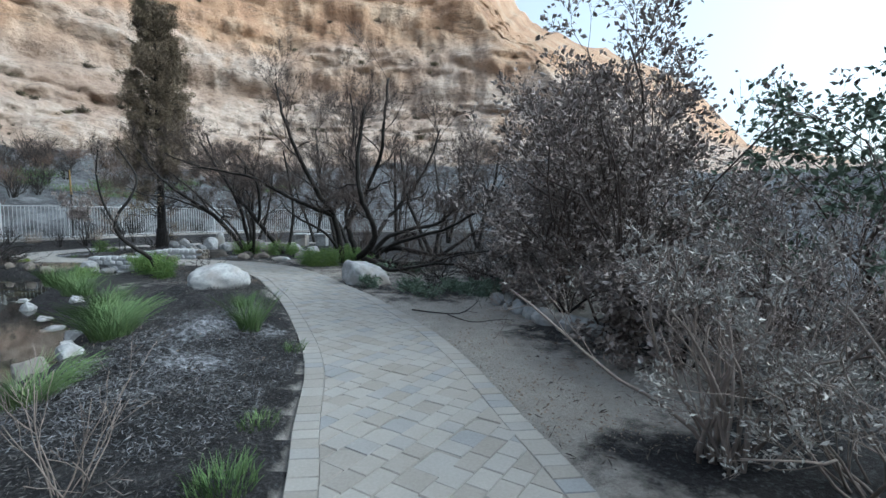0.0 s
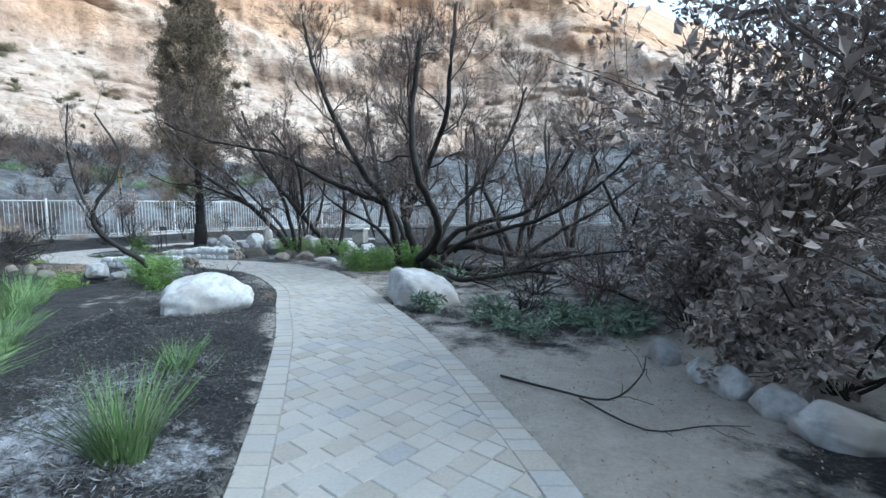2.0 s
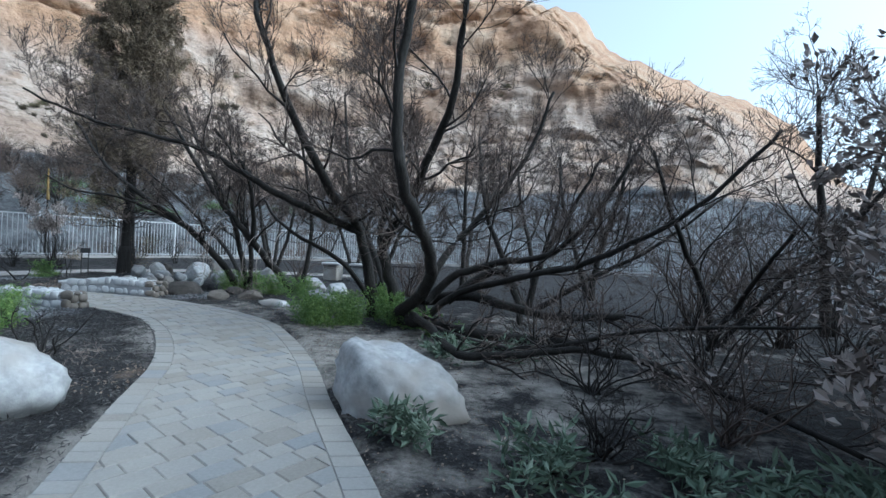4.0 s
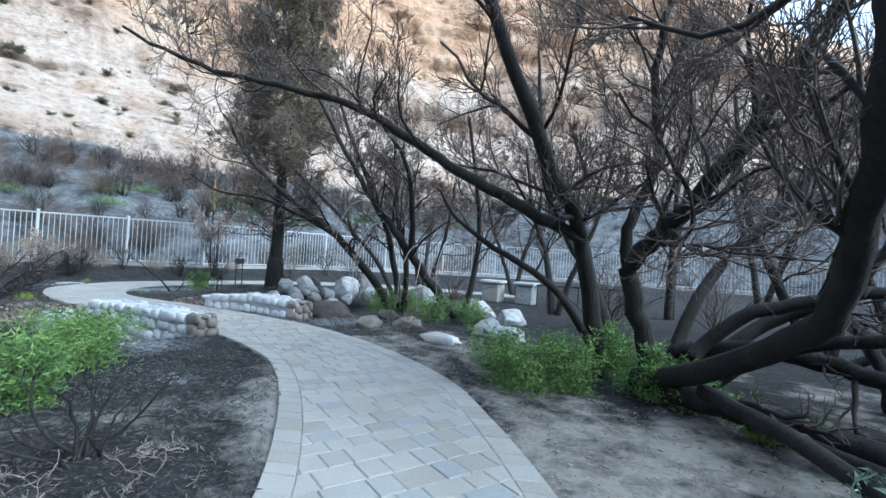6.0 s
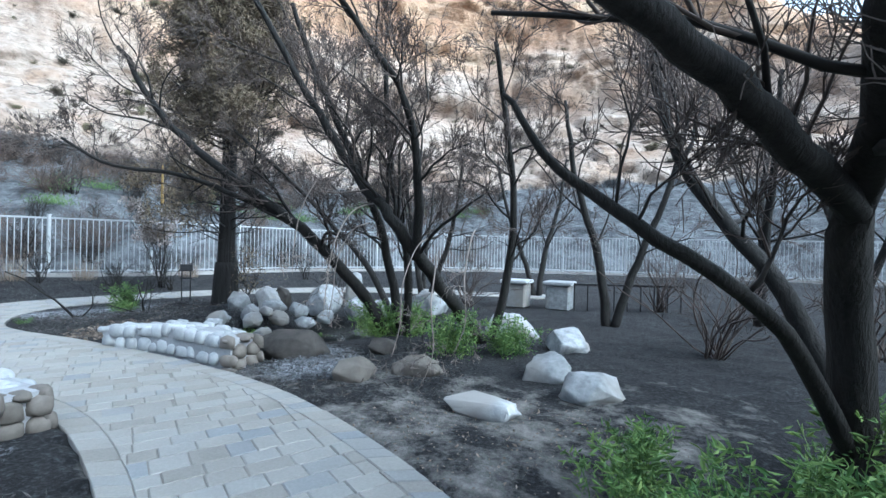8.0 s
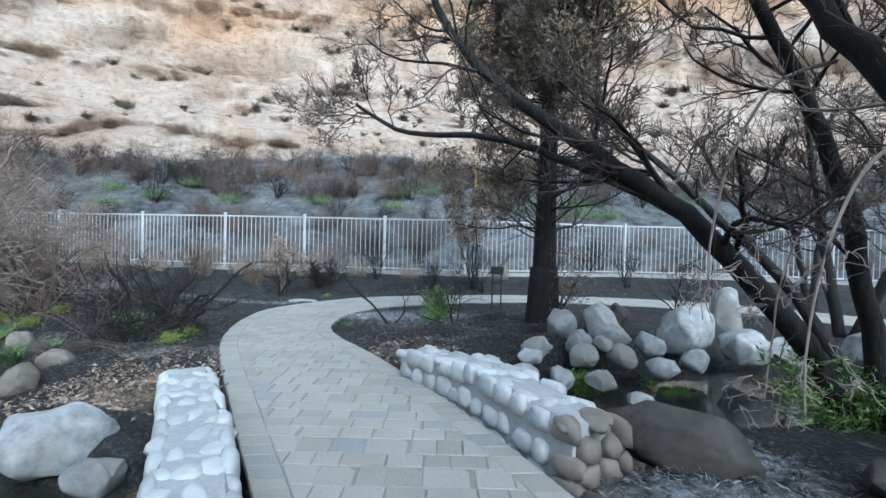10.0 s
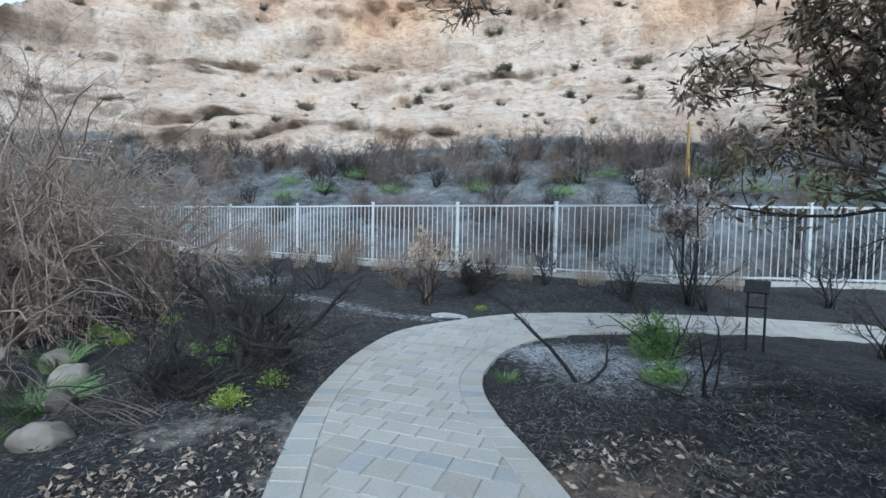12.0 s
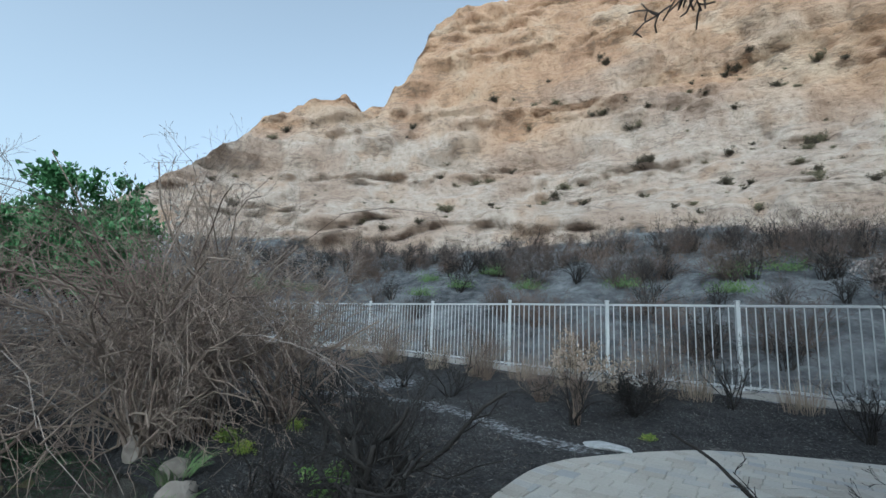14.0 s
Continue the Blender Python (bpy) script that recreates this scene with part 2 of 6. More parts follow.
SAND_JOINT = varied("joint_sand", (0.15, 0.141, 0.128), (0.26, 0.248, 0.23), 40, 0.95, 0.4, 0.003, None, 0)
FENCE_PAINT = varied("white_fence_paint", (0.302, 0.317, 0.328), (0.432, 0.446, 0.457), 8, 0.5, 0.15, 0.002, None, 0.06)
KERB = varied("concrete_kerb", (0.20, 0.19, 0.18), (0.36, 0.35, 0.34), 12, 0.9, 0.4, 0.004, None, 0)
BLACK_METAL = varied("black_metal", (0.008, 0.008, 0.009), (0.03, 0.03, 0.032), 20, 0.5, 0.2, 0.002, None, 0)
GRASS = leafy("green_blades", [(0.040, 0.080, 0.028), (0.080, 0.152, 0.048), (0.152, 0.208, 0.088)])
FERN = leafy("fresh_fern_green", [(0.045, 0.10, 0.034), (0.11, 0.20, 0.052), (0.23, 0.315, 0.085)])
SPROUT = leafy("yellow_green_leaves", [(0.056, 0.112, 0.024), (0.144, 0.208, 0.040), (0.288, 0.320, 0.056)])
SAGE = leafy("dusty_sage_leaves", [(0.056, 0.088, 0.060), (0.112, 0.160, 0.112), (0.192, 0.240, 0.184)])
DEAD_LEAF = leafy("scorched_leaves", [(0.07, 0.056, 0.05), (0.165, 0.132, 0.117), (0.285, 0.24, 0.217), (0.44, 0.40, 0.38)])
SCORCH_GREEN = leafy("half_scorched_leaves", [(0.048, 0.050, 0.043), (0.120, 0.114, 0.096), (0.204, 0.186, 0.162), (0.336, 0.324, 0.300)])
PALE_LEAF = leafy("withered_pale_leaves", [(0.16, 0.15, 0.14), (0.30, 0.29, 0.27), (0.42, 0.42, 0.40)])
CYPRESS_LEAF = leafy("browned_cypress_sprays", [(0.06, 0.046, 0.033), (0.135, 0.10, 0.068), (0.20, 0.165, 0.105)])
LITTER = leafy("dry_leaf_litter", [(0.10, 0.075, 0.055), (0.25, 0.19, 0.145), (0.42, 0.35, 0.29)])
CHIP = leafy("charred_mulch_chips", [(0.012, 0.012, 0.012), (0.035, 0.033, 0.033), (0.06, 0.057, 0.056), (0.20, 0.193, 0.19)])
CANE_PALE = varied("pale_dry_canes", (0.11, 0.085, 0.068), (0.27, 0.215, 0.18), 5, 0.8, 0.3, 0.003, None, 0.1)
ASH_STRAW = leafy("ash_grey_straw", [(0.03, 0.03, 0.032), (0.12, 0.124, 0.135), (0.27, 0.28, 0.305)])
TWIG_BITS = leafy("twig_bits", [(0.02, 0.018, 0.017), (0.07, 0.056, 0.048), (0.20, 0.165, 0.14)])
CANE_RUST = varied("rusty_dry_twigs", (0.07, 0.048, 0.038), (0.17, 0.125, 0.10), 6, 0.85, 0.3, 0.003, None, 0.1)
DRY_GRASS = leafy("dry_tan_grass", [(0.11, 0.085, 0.066), (0.20, 0.16, 0.125), (0.31, 0.255, 0.205)])
OLIVE_DARK = leafy("dark_olive_leaves", [(0.035, 0.032, 0.022), (0.08, 0.07, 0.046), (0.13, 0.11, 0.075)])
OLIVE_DRY = leafy("dry_olive_leaves", [(0.09, 0.085, 0.05), (0.17, 0.155, 0.095), (0.25, 0.22, 0.15)])
TREE_GREEN = leafy("distant_tree_green", [(0.030, 0.090, 0.030), (0.075, 0.195, 0.068), (0.120, 0.255, 0.105)])


def ground_material():
    m, nt, b = node_mat("burnt_ground", 0.95)
    fine, mid = noise_node(nt, 28, 8, 0.7), noise_node(nt, 3.2, 6, 0.6)
    dirt = mix(nt, 0.5, ramp(nt, fine, [(0.25, (0.20, 0.188, 0.168)), (0.75, (0.44, 0.418, 0.39))]), ramp(nt, mid, [(0.3, (0.188, 0.174, 0.160)), (0.7, (0.356, 0.343, 0.324))]))
    char = mix(nt, 0.45, ramp(nt, fine, [(0.38, (0.005, 0.005, 0.006)), (0.52, (0.020, 0.020, 0.022)), (0.68, (0.13, 0.135, 0.147))]), ramp(nt, mid, [(0.36, (0.006, 0.006, 0.007)), (0.64, (0.042, 0.041, 0.042))]))
    ash = ramp(nt, fine, [(0.25, (0.12, 0.125, 0.14)), (0.7, (0.48, 0.50, 0.54))])
    leaf = ramp(nt, fine, [(0.25, (0.09, 0.065, 0.048)), (0.7, (0.28, 0.22, 0.17))])
    at = nt.nodes.new("ShaderNodeVertexColor")
    at.layer_name = "zone"
    sp = nt.nodes.new("ShaderNodeSeparateColor")
    nt.links.new(at.outputs[0], sp.inputs[0])
    wob = noise_node(nt, 2.1, 6, 0.7)

    speck = noise_node(nt, 11, 6, 0.75)

    def edge(chan):
        add = nt.nodes.new("ShaderNodeMath")
        add.operation = "ADD"
        nt.links.new(sp.outputs[chan], add.inputs[0])
        nt.links.new(speck if chan == 1 else wob, add.inputs[1])
        return ramp(nt, add.outputs[0], [(0.78, (0, 0, 0)), (1.0, (1, 1, 1))])
    col = mix(nt, edge(0), dirt, char)
    col = mix(nt, edge(1), col, ash)
    col = mix(nt, edge(2), col, leaf)
    nt.links.new(col, b.inputs["Base Color"])
    mx = nt.nodes.new("ShaderNodeMath")
    mx.operation = "ADD"
    nt.links.new(fine, mx.inputs[0])
    nt.links.new(mid, mx.inputs[1])
    bump(nt, b, mx.outputs[0], 0.9, 0.06)
    return m


def hill_material():
    """Bedded sandstone: pale below, orange above, shade of cracks coloured in along its beds, sooty scrub slope at the
    foot.
    """
    m, nt, b = node_mat("sandstone_hill", 0.95)
    at = nt.nodes.new("ShaderNodeVertexColor")
    at.layer_name = "zone"
    sp = nt.nodes.new("ShaderNodeSeparateColor")
    nt.links.new(at.outputs[0], sp.inputs[0])
    patch = noise_node(nt, 0.13, 6, 0.6)
    grain = noise_node(nt, 1.7, 10, 0.7)
    beds = noise_node(nt, 0.55, 9, 0.62, (0.3, 0.3, 1.5), 0.4)
    pale = ramp(nt, patch, [(0.34, (0.275, 0.205, 0.16)), (0.45, (0.335, 0.262, 0.212)), (0.55, (0.40, 0.34, 0.292)), (0.66, (0.345, 0.25, 0.185))])
    orange = ramp(nt, patch, [(0.36, (0.31, 0.195, 0.125)), (0.5, (0.385, 0.255, 0.165)), (0.64, (0.41, 0.315, 0.23))])
    rock = mix(nt, ramp(nt, sp.outputs[1], [(0.25, (0, 0, 0)), (0.75, (1, 1, 1))]), pale, orange)
    rock = mix(nt, 1.0, rock, ramp(nt, grain, [(0.32, (0.58, 0.55, 0.52)), (0.46, (0.96, 0.95, 0.94)), (0.68, (1.18, 1.18, 1.18))]), "MULTIPLY")
    # dark bed lines: the shade in cracks, put into the rock colour
    crack_shade = ramp(nt, beds, [(0.462, (0, 0, 0)), (0.492, (0.62, 0.62, 0.62)), (0.503, (0.62, 0.62, 0.62)), (0.528, (0, 0, 0))])
    worn = ramp(nt, noise_node(nt, 0.22, 4, 0.6), [(0.4, (0.1, 0.1, 0.1)), (0.6, (1, 1, 1))])
    rock = mix(nt, mix(nt, 1.0, crack_shade, worn, "MULTIPLY"), rock, (0.15, 0.115, 0.09))
    # dark specks colour in shaded pits and small bushes
    specks = ramp(nt, noise_node(nt, 2.6, 5, 0.6, (1.0, 1.0, 1.5)), [(0.63, (0, 0, 0)), (0.70, (0.75, 0.75, 0.75))])
    rock = mix(nt, specks, rock, (0.11, 0.092, 0.072))
    soot = mix(nt, 0.6, ramp(nt, grain, [(0.38, (0.03, 0.032, 0.035)), (0.5, (0.105, 0.113, 0.125)), (0.62, (0.24, 0.25, 0.265))]),
               ramp(nt, noise_node(nt, 0.45, 6, 0.65), [(0.38, (0.03, 0.032, 0.036)), (0.62, (0.15, 0.158, 0.17))]))
    wob = noise_node(nt, 0.35, 8, 0.75)
    add = nt.nodes.new("ShaderNodeMath")
    add.operation = "ADD"
    nt.links.new(sp.outputs[0], add.inputs[0])
    nt.links.new(wob, add.inputs[1])
    col = mix(nt, ramp(nt, add.outputs[0], [(0.85, (0, 0, 0)), (1.15, (1, 1, 1))]), rock, soot)
    nt.links.new(col, b.inputs["Base Color"])
    mx = nt.nodes.new("ShaderNodeMath")
    mx.operation = "ADD"
    nt.links.new(grain, mx.inputs[0])
    nt.links.new(beds, mx.inputs[1])
    bump(nt, b, mx.outputs[0], 1.0, 0.45)
    return m


GROUND, HILL = ground_material(), hill_material()


def water_material():
    m, nt, b = node_mat("still_pond_water", 0.03)
    b.inputs["Base Color"].default_value = (0.75, 0.78, 0.68, 1)
    b.inputs["Transmission Weight"].default_value, b.inputs["IOR"].default_value = 1.0, 1.33
    bump(nt, b, noise_node(nt, 3, 2), 0.05, 0.02)
    return m


WATER = water_material()
BED = varied("muddy_pond_bed", (0.035, 0.035, 0.018), (0.12, 0.105, 0.06), 3, 0.9, 0.3, 0.02, None, 0)

# ---- the lie of the land ----
LEFT = [(0.9, -1.5), (0.1, 3.0), (-0.54, 5.26), (-0.83, 6.12), (-1.29, 7.58), (-2.05, 9.2), (-3.25, 11.4), (-4.3, 13.05), (-5.1, 14.3), (-6.2, 15.5),
        (-7.3, 16.4), (-8.3, 16.85), (-9.5, 17.15), (-11, 17.16), (-12.8, 17.15), (-13.8, 17.18), (-14.65, 17.3), (-15.68, 17.6), (-16.7, 18.15),
        (-17.4, 19.2), (-17.8, 20.4), (-17.65, 22.1), (-17.2, 24), (-16.0, 26.2), (-14.0, 28.2), (-11, 29.2)]
RIGHT = [(2.75, -1.2), (1.9, 3.5), (1.3, 5.6), (1.0, 6.49), (0.5, 8.0), (-0.2, 9.6), (-1.54, 12.0), (-2.69, 13.7), (-3.47, 14.9), (-4.5, 16.2),
         (-5.5, 17.2), (-7.0, 18.05), (-8.6, 18.6), (-10.5, 18.8), (-12.5, 18.78), (-13.6, 18.68), (-14.3, 18.7), (-14.9, 18.9), (-15.6, 19.35),
         (-16.1, 20.0), (-16.3, 20.8), (-16.25, 22.2), (-15.8, 23.8), (-14.8, 25.4), (-13.2, 26.8), (-10.8, 27.6)]
LE, RE = np.array(smooth_line(LEFT, 8)), np.array(smooth_line(RIGHT, 8))
POSTS = [(-31.5, 5.4), (-30.2, 7.7), (-28.8, 10.2), (-27.1, 12.9), (-25.2, 15.4), (-23.2, 17.7), (-21.85, 19.8), (-20.56, 21.87), (-19.2, 23.85),
         (-18.6, 26.5), (-18.0, 29.1), (-16.4, 31.6), (-14.4, 33.9), (-12.2, 35.6), (-9.7, 36.5), (-7.1, 37.2), (-4.6, 37.6), (-2.0, 38.0), (0.6, 38.2),
         (3.2, 38.2), (5.8, 38.0)]
POND = [(-4.6, 3.0), (-4.25, 6.7), (-4.35, 7.6), (-4.9, 8.4), (-5.7, 9.5), (-7.4, 10.7), (-8.7, 11.5), (-9.5, 12.7), (-9.7, 14.5), (-9.6, 16.4), (-9.6, 19.6),
        (-9.9, 20.4), (-9.3, 21.8), (-8.9, 23.6), (-10.6, 24.0), (-11.4, 22.5), (-11.5, 20.6), (-11.3, 19.4), (-10.9, 16.4), (-11.6, 15.4), (-12.6, 15.2),
        (-13.5, 15.3), (-14.6, 14.9), (-15.6, 14.2), (-16.6, 12.3), (-17.6, 8.5), (-16, 3.5), (-10, 0.5)]
WATER_Z = -0.22


def seg_dist(x, y, pts, closed=False):
    """Distance to a chain of segments, and on which side of it (positive: to its right)."""
    best, side = np.full(x.shape, 1e9), np.zeros(x.shape)
    chain = list(pts) + ([pts[0]] if closed else [])
    for (ax, ay), (bx, by) in zip(chain[:-1], chain[1:]):
        dx, dy = bx - ax, by - ay
        t = np.clip(((x - ax) * dx + (y - ay) * dy) / (dx * dx + dy * dy), 0, 1)
        d = np.hypot(x - ax - t * dx, y - ay - t * dy)
        s = dy * (x - ax) - dx * (y - ay)
        near = d < best
        best, side = np.where(near, d, best), np.where(near, np.sign(s), side)
    return best, side


def inside(x, y, pts):
    res = np.zeros(x.shape, bool)
    for (ax, ay), (bx, by) in zip(pts, pts[1:] + pts[:1]):
        cut = ((ay > y) != (by > y)) & (x < (bx - ax) * (y - ay) / ((by - ay) if by != ay else 1e-9) + ax)
        res ^= cut
    return res


def sstep(a, b, v):
    t = np.clip((v - a) / (b - a), 0, 1)
    return t * t * (3 - 2 * t)


def wave(x, y, f, s=0.0):
    return (np.sin(x * f * 1.0 + 1.7 * np.sin(y * f * 0.7 + s) + s) + np.sin(y * f * 1.3 + 1.3 * np.sin(x * f * 0.9 - s) + 2 * s)
            + np.sin((x + y) * f * 0.83 + 1.9 * s) + np.sin((x - 0.6 * y) * f * 1.71 + 0.7 * s)) / 4


PATH_RING = [tuple(p) for p in LE] + [tuple(p) for p in RE[::-1]]
ROUGH_SPOTS = [(-3.1, 8.7, 0.8, 0.22), (-3.0, 10.2, 0.6, 0.16), (-5.1, 10.9, 0.6, 0.26), (-4.3, 11.4, 0.7, 0.12), (-3.0, 7.2, 0.7, 0.2), (-2.3, 6.3, 0.5, 0.12), (-12.5, 21.2, 1.9, 0.24), (-5.0, 16.4, 0.1, 0.0), (-9.0, 15.6, 0.9, 0.05), (-13.9, 16.3, 1.0, 0.06)]


def height(x, y):
    dp, _ = seg_dist(x, y, PATH_RING[::2], True)
    on = inside(x, y, PATH_RING[::2])
    df, fs = seg_dist(x, y, POSTS)
    din = df * fs
    z = 0.36 * (1 - sstep(0.2, 3.2, din)) - 0.02
    off = np.where(on, 0, sstep(0.0, 0.7, dp))
    z = z * np.where(on, 0, sstep(0.0, 1.2, dp))
    z = z + off * (0.025 * wave(x, y, 2.1, 0.4) + 0.018 * wave(x, y, 6.3, 1.1) + 0.012 * wave(x, y, 15.0, 2.0))
    for cx, cy, r, h in ROUGH_SPOTS:
        g = np.exp(-((x - cx) ** 2 + (y - cy) ** 2) / (r * r))
        z = z + off * h * g * (1 + 0.5 * wave(x, y, 7.0, cx))
    dw, _ = seg_dist(x, y, POND, True)
    wet = np.where(inside(x, y, POND), dw, -dw)
    z = z + np.where(wet > -0.35, -0.62 * sstep(-0.35, 0.55, wet), 0)
    z = np.where(on, -0.075, z - 0.006)
    return z, wet, din, on, dp


def gz(x, y):
    return float(height(np.array([float(x)]), np.array([float(y)]))[0][0])


def spot(x, y, cx, cy, r):
    return np.clip(1.2 - np.hypot(x - cx, y - cy) / r, 0, 1)


def colour_layer(me, rgb):
    layer = me.color_attributes.new("zone", "FLOAT_COLOR", "POINT")
    layer.data.foreach_set("color", np.concatenate([rgb, np.ones((len(rgb), 1))], axis=1).astype(np.float32).ravel())


def grid_faces(nx, ny):
    return [(j * nx + i, j * nx + i + 1, (j + 1) * nx + i + 1, (j + 1) * nx + i) for j in range(ny - 1) for i in range(nx - 1)]


def build_ground():
    xs, ys = np.arange(-33, 9.01, 0.14), np.arange(-3, 41.01, 0.14)
    gx, gy = [a.ravel() for a in np.meshgrid(xs, ys)]
    z, wet, din, on, dp = height(gx, gy)
    rim = np.minimum(np.minimum(gx + 33, 9 - gx), np.minimum(gy + 3, 41 - gy))
    z = z - 0.35 * (1 - sstep(0, 1.5, rim)) - 0.5 * sstep(-1, -2.5, din)
    me = mesh_from("ground", list(zip(gx.tolist(), gy.tolist(), z.tolist())), grid_faces(len(xs), len(ys)), GROUND, True)
    n1 = wave(gx, gy, 0.9, 0.3)
    _, lside = seg_dist(gx, gy, [tuple(p) for p in LE[::4]])
    left = (lside < 0).astype(float)
    char = np.where(left > 0, 0.9, 0.1) + 0.14 * n1
    char = np.maximum(char, 0.48 * sstep(11.0, 13.5, gy + n1) * (1 - 0.3 * spot(gx, gy, -3.6, 16.2, 2.6)) + 0.3 * sstep(19, 23, gy) + 0.1 * n1)
    char = np.maximum(char, 0.55 * sstep(2.0, 3.6, gx + n1))
    char = np.maximum(char, 0.72 * sstep(-8.0, -10.0, gx + n1) * sstep(17, 19, gy))
    char = np.maximum(char, 0.85 * np.maximum(sstep(-16, -18, gx), sstep(3.4, 2.4, din)))
    char = np.where((left > 0) & (dp < 0.6), char - 0.35 * (1 - dp / 0.6), char)
    for cx, cy, r in ((-6.5, 15.0, 1.6), (-7.5, 13.0, 1.5), (-3.5, 12.4, 0.9), (-13.6, 16.4, 0.8)):
        char = char - 0.45 * spot(gx, gy, cx, cy, r)
    char = char + 0.5 * spot(gx, gy, 2.2, 5.9, 1.0) + 0.45 * spot(gx, gy, 2.2, 9.5, 1.4) + 0.3 * spot(gx, gy, -3.4, 18.6, 1.3)
    ash = np.zeros(gx.shape)
    for cx, cy, r, a in ((-3.1, 8.6, 1.0, 0.46), (-2.3, 8.9, 0.6, 0.42), (-2.5, 7.4, 0.9, 0.42), (-3.6, 9.8, 0.7, 0.4), (-5.6, 11.6, 0.6, 0.4), (-14.7, 20.3, 1.4, 0.62), (-15.3, 19.7, 0.8, 0.55), (-9.3, 20.0, 0.7, 0.5), (-9.0, 16.0, 0.8, 0.45),
                         (-7.5, 15.4, 0.5, 0.35), (-4.6, 9.8, 0.5, 0.3), (-8.8, 19.35, 0.8, 0.5), (-22, 15, 1.6, 0.35), (-19.5, 16.5, 0.8, 0.35)):
        ash = np.maximum(ash, a * spot(gx, gy, cx, cy, r))
    ash = np.where(din < 0.2, 0.42, ash)
    track, _ = seg_dist(gx, gy, [(-17.4, 18.6), (-17.9, 17.9), (-19.0, 17.2), (-20.0, 16.2), (-20.5, 14.5), (-20, 12.5), (-18.5, 11.5)])
    ash = np.maximum(ash, 0.34 * (1 - sstep(0.1, 0.45, track)))
    litter = np.zeros(gx.shape)
    for cx, cy, r, a in ((-12.2, 16.5, 0.9, 0.5), (-12.6, 19.2, 0.8, 0.4), (-2.0, 16.5, 1.0, 0.25), (1.6, 8.0, 0.6, 0.3), (-4.9, 13.9, 0.5, 0.3)):
        litter = np.maximum(litter, a * spot(gx, gy, cx, cy, r))
    colour_layer(me, np.stack([np.clip(char, 0, 1), ash, litter], 1))
    tagged(new("ground", me), "burnt dirt ground with ash and mulch", "ground", kind="structure")


build_ground()

bed = mesh_from("pond_bed", [(-19, -1, -0.66), (-6, -1, -0.66), (-3, 12, -0.66), (-8, 25, -0.66), (-12, 25, -0.66), (-19, 16, -0.66)], [(0, 1, 2, 3, 4, 5)], BED)
tagged(new("pond_bed", bed), "muddy olive bed under the pond", "ground", kind="structure")
ring = [(x, y, WATER_Z) for x, y in POND]
wbm = bmesh.new()
wf = wbm.faces.new([wbm.verts.new(p) for p in ring])
wf.normal_update()
bmesh.ops.triangulate(wbm, faces=[wf])
wbm.normal_update()
for face in wbm.faces:
    if face.normal.z < 0:
        face.normal_flip()
wme = bpy.data.meshes.new("water")
wbm.to_mesh(wme)
wbm.free()
wme.materials.append(WATER)
wob = tagged(new("water", wme), "still murky olive pond water", "water", kind="structure")
wob.visible_shadow = False

# ---- the sandstone hill round the place, with an unseen ridge added behind ----
HC = (-9.0, 17.0)
# beyond 150 and -85 degrees: unseen ridge, added to cut the sky light
SKYLINE = [(-180, 27), (-120, 24), (-85, 14), (-60, 5), (-40, 5), (-31, 8), (-28, 13.5), (-23, 17), (-18, 19.5), (-13, 22.7), (-10, 25), (-5, 28.6), (5, 33), (20, 37), (45, 40), (80, 41), (92, 39), (96, 36.5),
           (100.3, 32.3), (102.3, 27.8), (105.5, 24.7), (108.3, 23.4), (110, 25), (114, 24.2), (118.6, 21.8), (122.6, 18.2), (127, 14.4), (135, 8), (150, 9), (165, 20), (180, 27)]
FOOT = [(-180, 22), (-60, 22), (-20, 23), (0, 21), (20, 21), (30, 18), (45, 14), (60, 12.5), (80, 13.5), (95, 16), (105, 19), (120, 24), (150, 24), (180, 22)]
PROFILE = [(0, -0.25), (3, -0.1), (5, 0.2), (8, 1.3), (14, 3.6), (20, 6.0), (23, 7.4), (27, 11.0), (31, 13.0), (35, 16.5), (37.5, 18.5), (39, 23.5), (43, 29), (46, 37), (52, 45), (60, 56), (75, 66)]


CREVICES, LEDGES, SLOPE = [], [], []  # places on the rock and on the slope where scrub can stand


